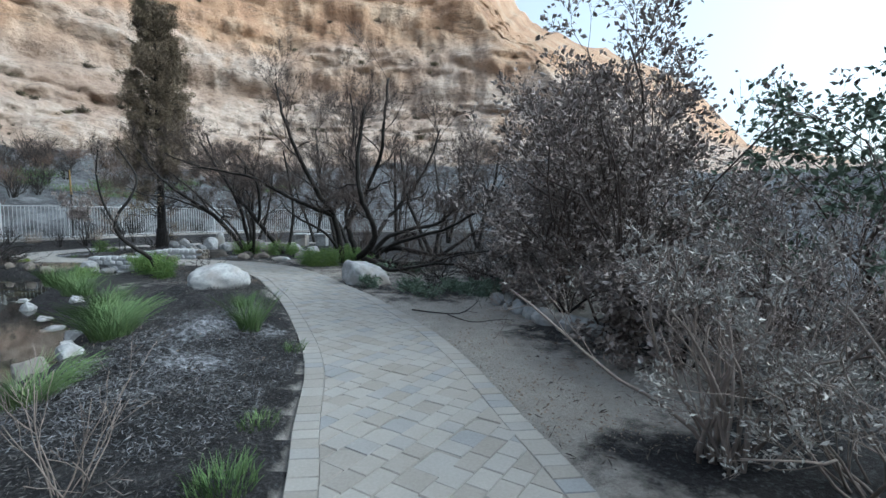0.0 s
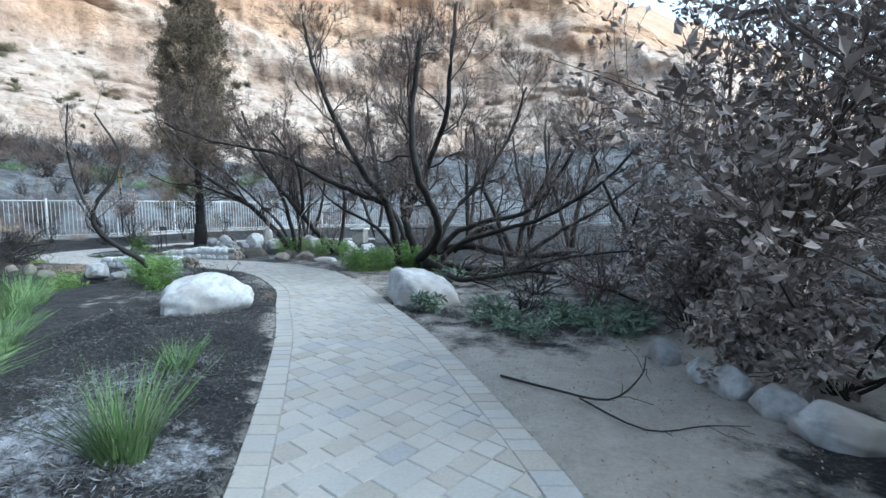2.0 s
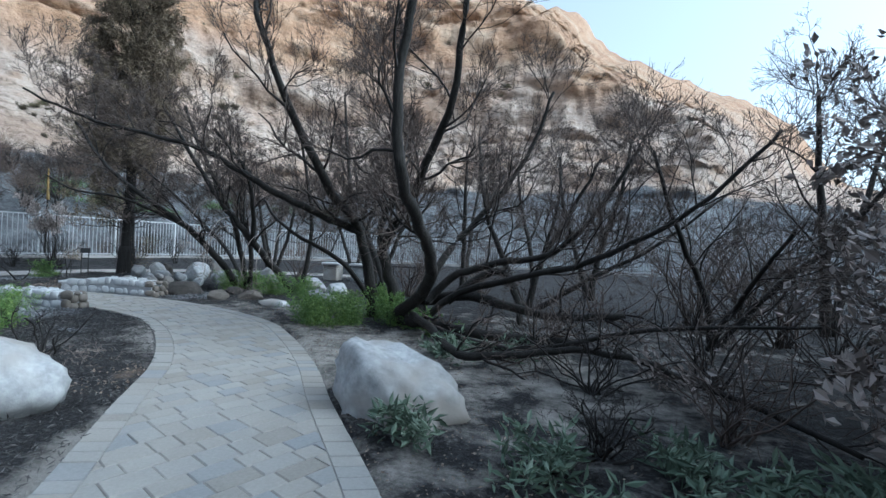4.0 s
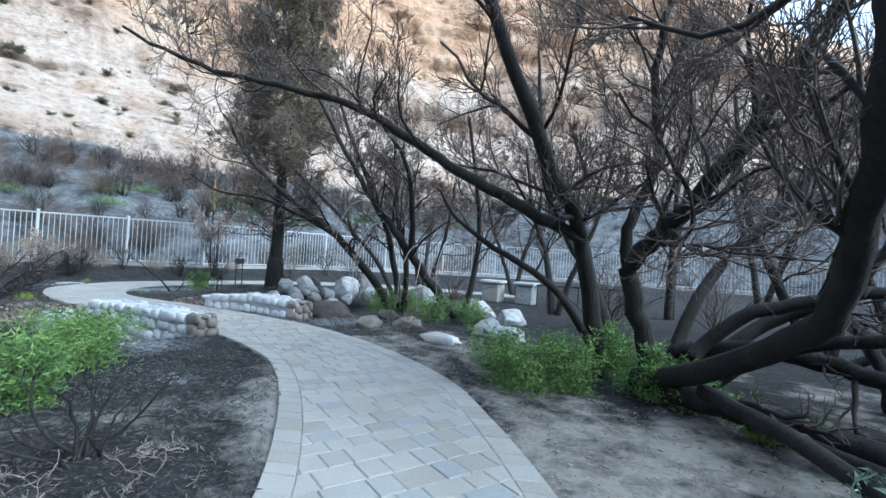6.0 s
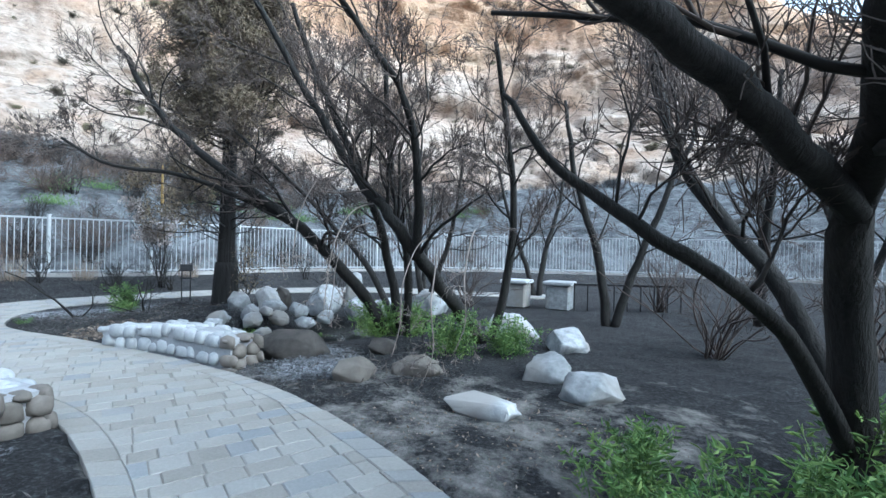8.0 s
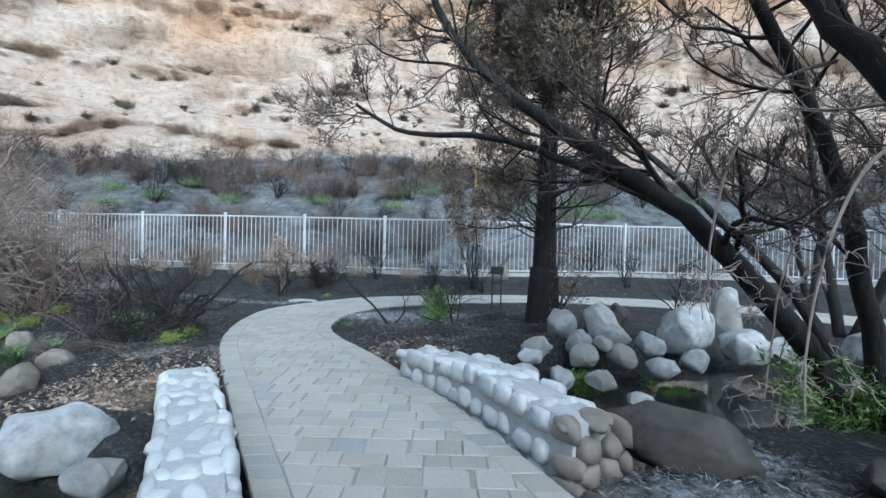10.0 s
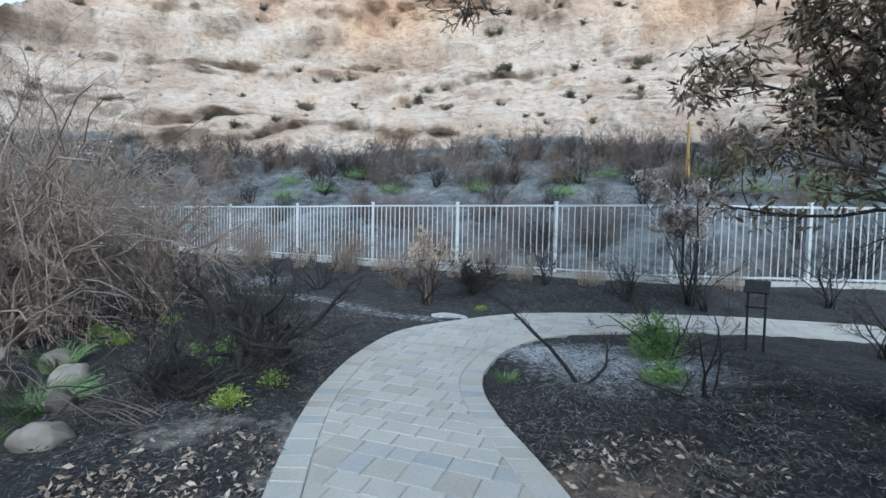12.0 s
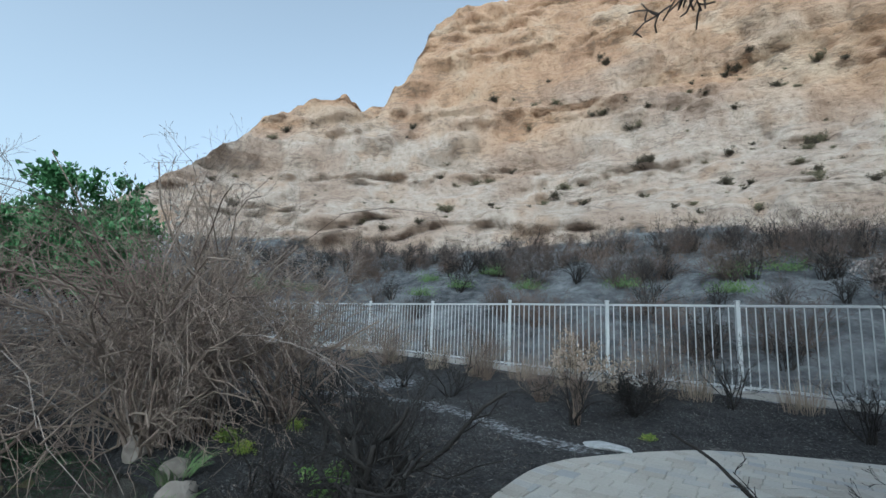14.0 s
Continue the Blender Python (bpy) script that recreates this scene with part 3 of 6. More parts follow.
def build_hill():
    az = np.concatenate([np.arange(-180, -45, 3.0), np.arange(-45, 140, 0.32), np.arange(140, 180.1, 3.0)])
    rr = np.concatenate([np.array([-14, -9, -6, -4, -2.5, -1.2]), np.arange(0, 62, 0.42), np.array([65, 75, 100, 160, 300, 700, 1600, 3500])])
    el = np.interp(az, *zip(*SKYLINE))
    foot = np.interp(az, *zip(*FOOT))
    px, pz = zip(*PROFILE)
    verts, zone = [], []
    for a, e, f in zip(az, el, foot):
        s, c = -math.sin(radians(a)), math.cos(radians(a))
        jag = 1 + 0.05 * noise.noise((a * 0.22, 3.1, 0.0)) + 0.03 * noise.noise((a * 0.8, 8.1, 0.0))
        rise = 0.2 + 0.8 * min(1.0, max(0.0, e / 14))
        prof = [min(float(np.interp(r, px, pz)) * rise, 1.4 + (f + r) * math.tan(radians(e)) * jag) for r in rr]
        for r, z0 in zip(rr, prof):
            R = max(3.0, f + r) + 0.01 * r
            x, y = HC[0] + s * R, HC[1] + c * R
            if -32.5 < x < 8.5 and -2.5 < y < 40.5 and (r < 0 or a < -30 or a > 125):
                z0 = -1.0
            rocky = min(1.0, max(0.0, (z0 - 6.0) / 2.0)) * (1 if r < 62 else 0)
            low = min(1.0, max(0.0, r / 5)) * (1 - rocky) * (1 if r < 62 else 0)
            q = Vector((x * 0.055, y * 0.055, z0 * 0.16))
            big = noise.fractal(q, 1.0, 2.1, 5)
            bed_z = z0 + 0.10 * R * math.sin(radians(a - 60)) + 2.2 * noise.noise((x * 0.05, y * 0.05, 4.0))
            warp = noise.noise((x * 0.09, y * 0.09, 7.0))
            step = bed_z / 2.3 + 0.9 * warp
            step -= math.floor(step)
            ledge = (1 - step) * (0.5 + noise.noise((x * 0.07, y * 0.07, bed_z * 0.2)))
            lump = abs(noise.noise((x * 0.13 + 0.8 * big, y * 0.13, bed_z * 0.27))) + 0.5 * abs(noise.noise((x * 0.36, y * 0.36 + big, bed_z * 0.7))) + 0.2 * abs(noise.noise((x * 0.9, y * 0.9, bed_z * 1.5)))
            push = rocky * (1.9 * big + 1.1 * ledge + 3.2 * (0.36 - lump))
            if rocky > 0.9 and r < 45 and -5 < a < 124:
                (CREVICES if lump < 0.13 else LEDGES).append((x + s * push, y + c * push, z0 + 0.9 * big))
            z = z0 + rocky * (0.9 * big) + low * (0.5 * noise.fractal(Vector((x * 0.25, y * 0.25, 0)), 1.0, 2.0, 4))
            verts.append((x + s * push, y + c * push, z))
            soot = 1.0 - min(1.0, max(0.0, (z0 - 6.3 + 2.6 * big) / 2.4))
            if low > 0.6 and r < 26 and 15 < a < 124:
                SLOPE.append(verts[-1])
            zone.append((soot * 0.85 + 0.05, min(1.0, max(0.0, (z0 - 17 + 8 * big) / 16)), 0.0))
    n = len(rr)
    faces = [(i * n + j, i * n + j + 1, (i + 1) * n + j + 1, (i + 1) * n + j) for i in range(len(az) - 1) for j in range(n - 1)]
    me = mesh_from("hillside", verts, faces, HILL, True)
    colour_layer(me, np.array(zone))
    tagged(new("hillside", me), "bedded cream and orange sandstone hill above a sooty slope, with an added unseen ridge behind", "hill", kind="structure")


build_hill()

# ---- fence ----
def fence(name, posts, label, top=1.98):
    t = thing(name, posts[0][0], posts[0][1], 0, label, "fence")
    o = Vector((posts[0][0], posts[0][1], 0))
    pm = box_mesh("post", 0.075, 0.075, 1.0, FENCE_PAINT, 0.006)
    cm = box_mesh("cap", 0.095, 0.095, 0.035, FENCE_PAINT, 0.012)
    km = box_mesh("picket", 0.02, 0.02, 1.0, FENCE_PAINT, 0.003)
    rm = box_mesh("rail", 1.0, 0.04, 0.045, FENCE_PAINT, 0.005)
    for i, (x, y) in enumerate(posts):
        base = gz(x, y) - 0.1
        p = part("post", pm, t)
        p.matrix_basis = Matrix.Translation(Vector((x, y, base)) - o) @ Matrix.Diagonal((1, 1, top + 0.04 - base, 1))
        part("cap", cm, p).matrix_basis = Matrix.Translation((0, 0, 1.0)) @ Matrix.Diagonal((1, 1, 1 / (top + 0.04 - base), 1))
        if i + 1 == len(posts):
            break
        nx, ny = posts[i + 1]
        length, ang = math.hypot(nx - x, ny - y), math.atan2(ny - y, nx - x)
        for z in (top - 0.05, 0.47):
            part("rail", rm, t).matrix_basis = Matrix.Translation(Vector(((x + nx) / 2, (y + ny) / 2, z)) - o) @ Matrix.Rotation(ang, 4, "Z") @ Matrix.Diagonal((length, 1, 1, 1))
        n = round(length / 0.142)
        for k in range(1, n):
            f = k / n
            part("picket", km, t).matrix_basis = (Matrix.Translation(Vector((x + (nx - x) * f, y + (ny - y) * f, 0.44)) - o) @ Matrix.Rotation(ang, 4, "Z")
                                                  @ Matrix.Diagonal((1, 1, top - 0.03 - 0.44, 1)))
    kv, kf = [], []
    for x, y in posts:
        kv += [(x - o.x + 0.10, y - o.y - 0.05, -0.2), (x - o.x + 0.10, y - o.y - 0.05, 0.43), (x - o.x - 0.08, y - o.y + 0.04, 0.43), (x - o.x - 0.08, y - o.y + 0.04, -0.2)]
    for i in range(len(posts) - 1):
        for k in range(3):
            kf.append((4 * i + k, 4 * i + 4 + k, 4 * i + 5 + k, 4 * i + 1 + k))
    part("kerb", mesh_from("kerb", kv, kf, KERB), t, "low concrete kerb under the fence")


fence("metal_fence", POSTS[:11], "white painted metal picket fence on a low kerb")
fence("metal_fence", POSTS[10:], "white painted metal picket fence beyond the burnt trees")


# ---- stones ----
STONE_N = [0]


def stone(x, y, size, mat, label, turn=0.0, sink=0.25, z=None, name="boulder", group="", rough=0.16, flat=0.0, sub=3, tilt=0.0, square=0.75, lean=0.0):
    STONE_N[0] += 1
    me = stone_mesh(name, size, STONE_N[0], mat, rough, flat, sub, 1.5, square)
    base = (gz(x, y) if z is None else z) + size[2] * (0.55 - sink)
    ob = new(name, me)
    ob.matrix_basis = pose(x, y, base, tilt, lean, turn)
    return tagged(ob, label, "rock", group)


stone(-5.22, 12.66, (0.68, 0.46, 0.40), BOULDER, "large pale rounded boulder beside the paved path", 35, 0.2, rough=0.17, square=0.9, sub=4)
stone(-4.95, 12.75, (0.2, 0.17, 0.22), BOULDER, "small pale boulder against a large one", 10, 0.2, square=0.9)
# darker stone than its pale neighbour: this boulder's shade is in the colour
stone(-2.15, 13.75, (0.64, 0.37, 0.42), STONE_GREY, "large boulder sloping down to one side, toned grey for its shade", -26, 0.3, rough=0.2, lean=17, square=0.85, sub=4)
stone(-6.5, 19.0, (0.38, 0.22, 0.13), BOULDER, "flat pale stone lying on bare dirt", 5, 0.1, flat=0.3)
stone(-5.75, 19.9, (0.34, 0.28, 0.22), STONE_GREY, "grey boulder behind green ferns", 30)
stone(-6.3, 20.4, (0.3, 0.26, 0.22), STONE_GREY, "grey boulder behind green ferns", 60)
for x, y, a, c in ((0.97, 11.55, 0.24, 0.2), (1.15, 11.05, 0.17, 0.14), (1.3, 10.75, 0.27, 0.22), (1.5, 10.4, 0.22, 0.19), (1.7, 10.05, 0.34, 0.2), (2.05, 9.6, 0.36, 0.2), (2.2, 9.15, 0.25, 0.18)):
    stone(x, y, (a, a * 0.75, c), STONE_GREY, "grey river stone edging the dirt strip", x * 90, 0.25, group="stones edging the dirt", sub=2)
for x, y, a, c in ((-3.75, 5.4, 0.5, 0.3), (-3.85, 6.3, 0.42, 0.26), (-4.0, 7.05, 0.34, 0.22), (-4.15, 7.7, 0.3, 0.22), (-4.65, 8.2, 0.26, 0.24), (-5.3, 9.0, 0.28, 0.2), (-6.3, 9.75, 0.3, 0.22),
                   (-7.1, 10.35, 0.32, 0.2), (-8.2, 11.1, 0.3, 0.26), (-7.0, 10.9, 0.2, 0.14), (-9.1, 11.9, 0.3, 0.22), (-12.1, 15.45, 0.3, 0.2), (-12.75, 15.55, 0.28, 0.24), (-13.5, 15.65, 0.25, 0.2), (-14.2, 15.35, 0.22, 0.18),
                   (-14.9, 15.0, 0.28, 0.2), (-15.5, 14.55, 0.25, 0.22), (-16.1, 13.6, 0.3, 0.25)):
    dark = y > 15.0 and x < -14
    a, c = a * 0.72, c * 0.75
    stone(x, y, (a, a * 0.7, c), STONE_DARK if dark else STONE_GREY if y < 10 else STONE_BROWN if x < -12 else STONE_GREY,
          "sooty brown stone at the pond's edge" if y > 12 else "pale stone at the pond's grassy edge", x * 70 + y * 33, 0.3, group="stones round the pond", sub=2)
stone(-10.35, 16.2, (0.5, 0.34, 0.32), STONE_GREY, "large grey boulder beside the bridge wall", 20, 0.3, square=0.9)
stone(-10.95, 16.35, (0.2, 0.16, 0.16), STONE_GREY, "small grey boulder beside the bridge wall", 60, 0.3)
stone(-11.3, 16.1, (0.4, 0.28, 0.26), STONE_GREY, "grey boulder beside the bridge wall", 110, 0.3)
stone(-9.35, 19.72, (0.52, 0.22, 0.30), STONE_DARK, "long soot-dark boulder at the stream bank", 24, 0.2)
stone(-8.05, 19.2, (0.3, 0.2, 0.2), STONE_BROWN, "brown boulder in grey ash", 70, 0.25)
stone(-7.6, 19.75, (0.28, 0.19, 0.18), STONE_BROWN, "angular brown boulder on burnt soil", 15, 0.25, rough=0.24)
stone(-8.5, 20.4, (0.24, 0.19, 0.16), STONE_DARK, "dark boulder under burnt branches", 45, 0.25)
stone(-7.4, 22.4, (0.5, 0.38, 0.36), STONE_GREY, "grey boulder behind burnt trees", 30, 0.25)
stone(-6.4, 22.0, (0.45, 0.3, 0.25), STONE_GREY, "grey boulder behind burnt trees", 80, 0.25)
# stones heaped round the stream's head
for x, y, z, a, b, c, m in ((-11.5, 20.25, 0.05, 0.26, 0.2, 0.2, 0), (-11.2, 19.85, -0.1, 0.2, 0.16, 0.14, 0), (-10.95, 20.15, -0.12, 0.19, 0.15, 0.15, 0), (-11.05, 20.55, 0.05, 0.22, 0.17, 0.16, 0),
                            (-10.75, 20.55, -0.12, 0.18, 0.14, 0.12, 0), (-11.3, 20.75, 0.12, 0.22, 0.17, 0.17, 0), (-10.85, 20.95, 0.05, 0.2, 0.16, 0.16, 0), (-11.15, 21.15, 0.2, 0.24, 0.2, 0.17, 0),
                            (-10.6, 21.3, -0.05, 0.2, 0.17, 0.15, 0), (-10.9, 21.45, 0.12, 0.23, 0.18, 0.17, 0), (-10.55, 21.75, 0.0, 0.24, 0.17, 0.18, 0), (-11.75, 20.9, 0.22, 0.24, 0.2, 0.26, 2), (-11.55, 21.35, 0.2, 0.25, 0.24, 0.33, 2),
                            (-11.0, 22.2, 0.12, 0.42, 0.34, 0.40, 1), (-10.5, 22.6, 0.05, 0.36, 0.28, 0.28, 1), (-10.2, 23.1, 0.0, 0.34, 0.26, 0.24, 1), (-11.8, 21.9, 0.2, 0.3, 0.24, 0.3, 3), (-11.3, 23.6, 0.05, 0.35, 0.3, 0.6, 2),
                            (-10.35, 20.1, -0.3, 0.16, 0.12, 0.1, 0), (-10.45, 20.75, -0.25, 0.15, 0.11, 0.1, 0), (-11.25, 20.0, 0.08, 0.14, 0.12, 0.1, 0), (-11.0, 20.8, 0.2, 0.15, 0.12, 0.1, 0), (-9.6, 24.0, 0.0, 0.5, 0.4, 0.35, 1)):
    x, y = x - 0.2, y + 0.15
    stone(x, y, (a, b, c), (STONE_GREY, STONE_GREY, STONE_GREY, STONE_DARK)[m], ("rounded grey river stone heaped by the stream", "large grey boulder above the stream", "upright grey boulder above the stream", "dark boulder beside the cypress")[m],
          x * 123 + y * 57, 0.2, z=z, name="cobble" if m == 0 else "boulder", group="stones heaped by the stream", sub=3 if a > 0.25 else 2)


# ---- rubble-stone parapets of the little bridge ----
WALL_STONES = [stone_mesh("stone", (1, 1, 1), 40 + k, STONE_WHITE, 0.14, 0.0, 2, 1.5, 0.6) for k in range(6)]
END_STONES = [stone_mesh("stone", (1, 1, 1), 50 + k, STONE_BROWN, 0.14, 0.0, 2, 1.5, 0.6) for k in range(2)]


def stone_wall(line, width, heights, seed, label):
    rng = random.Random(seed)
    pts = smooth_line([(x, y, h) for (x, y), h in zip(line, heights)], 8)
    t = thing("stone_parapet", line[0][0], line[0][1], 0, label, "wall")
    ox, oy = line[0]
    verts, faces = [], []
    prof = [(-1, -0.6), (-1, 0.75), (-0.8, 0.93), (0.8, 0.93), (1, 0.75), (1, -0.6)]
    n = len(pts)
    frames = []
    for i, (x, y, h) in enumerate(pts):
        a, b = pts[max(0, i - 1)], pts[min(n - 1, i + 1)]
        d = Vector((b[0] - a[0], b[1] - a[1])).normalized()
        nrm = Vector((-d.y, d.x))
        frames.append((x, y, h, d, nrm))
        for s, k in prof:
            verts.append((x - ox + nrm.x * s * width * 0.44, y - oy + nrm.y * s * width * 0.44, h * k if k > 0 else -0.6))
    for i in range(n - 1):
        for k in range(5):
            faces.append((6 * i + k, 6 * i + 6 + k, 6 * i + 7 + k, 6 * i + 1 + k))
    faces += [tuple(range(6)), tuple(6 * (n - 1) + k for k in range(5, -1, -1))]
    part("core", mesh_from("core", verts, faces, MORTAR), t, "grey mortar between the stones")

    run = np.concatenate([[0.0], np.cumsum([math.dist(a[:2], b[:2]) for a, b in zip(pts[:-1], pts[1:])])])
    length = float(run[-1])

    def at(f):
        """Place and direction at a fraction of the wall's length."""
        x, y = (float(np.interp(f * length, run, [p[k] for p in pts])) for k in (0, 1))
        return x, y, frames[min(n - 1, int(np.searchsorted(run, f * length)))][3]

    def top_at(f):
        return float(np.interp(f * length, run, [p[2] for p in pts]))

    def lay(f, side, z, size, spin, data):
        x, y, d = at(f)
        nrm = Vector((-d.y, d.x))
        ob = part("stone", data, t)
        ob.matrix_basis = (Matrix.Translation((x - ox + nrm.x * side, y - oy + nrm.y * side, z)) @ Matrix.Rotation(math.atan2(d.y, d.x) + spin, 4, "Z")
                           @ Matrix.Diagonal((*size, 1)))
    for side in (-1, 1):
        for row, z0 in enumerate((-0.28, -0.1, 0.06, 0.12)):
            s = rng.uniform(0, 0.1)
            while s < length:
                w = rng.uniform(0.09, 0.17)
                f = s / length
                hh = top_at(f)
                z = z0 if row < 3 else hh - 0.085
                data = END_STONES[rng.randrange(2)] if f < 0.08 else WALL_STONES[rng.randrange(5)]
                lay(f, side * width * 0.415, z + rng.uniform(-0.02, 0.02), (w, 0.06, rng.uniform(0.08, 0.115)), rng.gauss(0, 0.1), data)
                s += w * 1.8
    for side in (-0.27, 0.0, 0.27):
        s = 0.05 + abs(side) * 0.2
        while s < length:
            w = rng.uniform(0.08, 0.16)
            f = s / length
            hh = top_at(f)
            if rng.random() < 0.92:
                lay(f, side * width + rng.gauss(0, 0.02), hh - 0.045 + rng.uniform(-0.015, 0.006), (w, rng.uniform(0.065, 0.095), 0.05), rng.uniform(-0.5, 0.5), END_STONES[0] if f < 0.06 else WALL_STONES[rng.randrange(5)])
            s += w * 2.0
    for f, sgn in ((0.0, -1), (1.0, 1)):
        for side in (-0.25, 0.2):
            for z in (-0.2, 0.02, 0.16):
                lay(f, side * width, z, (0.08, 0.1, 0.1), 0, END_STONES[rng.randrange(2)] if f == 0 else WALL_STONES[rng.randrange(5)])


stone_wall([(-9.15, 16.87), (-10.4, 16.9), (-11.85, 16.84)], 0.38, (0.30, 0.29, 0.26), 3, "low parapet of pale rubble stone set in mortar")
stone_wall([(-9.4, 18.98), (-10.5, 19.03), (-11.1, 19.02), (-11.8, 18.92)], 0.40, (0.34, 0.36, 0.32, 0.24), 4, "low curved parapet of pale rubble stone set in mortar")

stone(-17.55, 18.95, (0.34, 0.2, 0.05), STONE_GREY, "flat pale stepping slab at the path's edge", 60, 0.45, flat=0.4, name="slab")

# a second small bridge far behind: two stone piers and a black rail
for x, y in ((-8.55, 26.3), (-7.55, 26.5)):
    t = thing("stone_pier", x, y, gz(x, y), "square pale stone pier of a far footbridge", "wall", "piers of the far footbridge")
    part("shaft", box_mesh("shaft", 0.55, 0.55, 0.58, STONE_GREY, 0.03), t)
    part("coping", box_mesh("coping", 0.66, 0.66, 0.09, STONE_WHITE, 0.02), t, "pale coping slab").location.z = 0.58
t = thing("bridge_rail", -7.2, 26.5, gz(-7.2, 26.5), "black metal handrail of a far footbridge", "railing")
for k in range(9):
    part("baluster", box_mesh("baluster", 0.03, 0.03, 0.6, BLACK_METAL, 0.004), t).location = (0.28 * k, 0.12 * k, 0)
part("rail", box_mesh("rail", 2.6, 0.05, 0.05, BLACK_METAL, 0.008), t).matrix_basis = pose(1.12, 0.48, 0.6, 0, 0, 23.2)

# the small marker on two legs
t = thing("trail_marker", -15.2, 22.25, gz(-15.2, 22.25), "small dark marker board on two thin metal legs", "sign")
for k in (-0.09, 0.09):
    part("leg", box_mesh("leg", 0.022, 0.022, 0.75, BLACK_METAL, 0.003), t).location = (k * 0.7, k * 0.7, 0)
part("board", box_mesh("board", 0.26, 0.05, 0.16, BLACK_METAL, 0.01), t, "dark burnt board").matrix_basis = pose(0, 0, 0.7, -12, 0, 45)
part("cross_bar", box_mesh("cross_bar", 0.24, 0.02, 0.03, BLACK_METAL, 0.003), t).matrix_basis = pose(0, 0, 0.52, 0, 0, 45)

# ---- burnt trees ----
def clear_path(out, o):
    """Prunes the twigs that would hang into the walkway."""
    kept, gone = [], set()
    for lev in out:
        if not lev:
            kept.append([])
            continue
        cnt = [len(c[0]) for c in lev]
        pts = np.array([p for c in lev for p in c[0]], float) + np.array(o, float)
        hit = np.zeros(len(pts), bool)
        low = np.nonzero(pts[:, 2] < 2.25)[0]
        if len(low):
            x, y = pts[low, 0], pts[low, 1]
            hit[low] = inside(x, y, PATH_RING[::2]) | (seg_dist(x, y, PATH_RING[::4], True)[0] < 0.2)
        stay, lost, i = [], [], 0
        for c, n in zip(lev, cnt):
            bad = hit[i:i + n].any()
            bad = bad or tuple(np.round(pts[i] / 0.12)) in gone
            if bad:
                lost.append(pts[i:i + n])
            else:
                stay.append(c)
            i += n
        for line in lost:
            for k in range(len(line) - 1):
                for q in (0, 0.25, 0.5, 0.75, 1):
                    gone.add(tuple(np.round((line[k] * (1 - q) + line[k + 1] * q) / 0.12)))
        kept.append(stay)
    return kept


def bare_tree(name, x, y, label, stems, seed, last=4, kids=(4, 6), ratio=0.62, bend=0.2, up=0.07, limb_mat=BARK_BLACK, twig_mat=TWIG_GREY, category="tree", group="", first=0.3, absolute=True, sides=9):
    """stems: (points, first radius, last radius, metres of the side branches, their number)."""
    rng = random.Random(seed)
    base = gz(x, y)
    t = thing(name, x, y, base, label, category, group)
    out = [[] for _ in range(last + 1)]
    o = (x, y, base) if absolute else (0, 0, 0)
    for pts, r0, r1, side, many in stems:
        line = smooth_line([(p[0] - o[0], p[1] - o[1], p[2] - o[2]) for p in pts], 5)
        line = [line[0]] + [(p[0] + rng.gauss(0, 0.12 * r0), p[1] + rng.gauss(0, 0.12 * r0), p[2] + rng.gauss(0, 0.1 * r0)) for p in line[1:]]
        v, f = tubes([(line, r0, r1)], sides)
        part("stem", mesh_from("stem", v, f, limb_mat, True), t)
        for _ in range(many):
            sprout(rng, line, r0 * 0.75, r1 * 0.8, side / ratio, 0, 1, out, bend, up, (1, 1), ratio, 44, first)
        ends = out[1][-many:] if many else []
        for pts2, a, b in ends:
            sprout(rng, pts2, a, b, side * 0.75, 1, last, out, bend, up, kids, ratio, 38, 0.2)
    if absolute:
        out = clear_path(out, o)
    out[2:] = [[(p, max(a * 1.1, 0.003), max(b * 0.9, 0.0015)) for p, a, b in lev] for lev in out[2:]]
    v, f = tubes(out[1], 6)
    if v:
        part("limb_growth", mesh_from("limb_growth", v, f, TWIG_CHAR, True), t, kind="stuff")
    v, f = tubes(out[2], 4)
    if v:
        part("bough_growth", mesh_from("bough_growth", v, f, twig_mat, True), t, kind="stuff")
    v, f = tubes([c for lev in out[3:] for c in lev], 3)
    if v:
        part("twig_growth", mesh_from("twig_growth", v, f, twig_mat), t, "fine bare grey-brown twigs", "stuff")
    return t, out


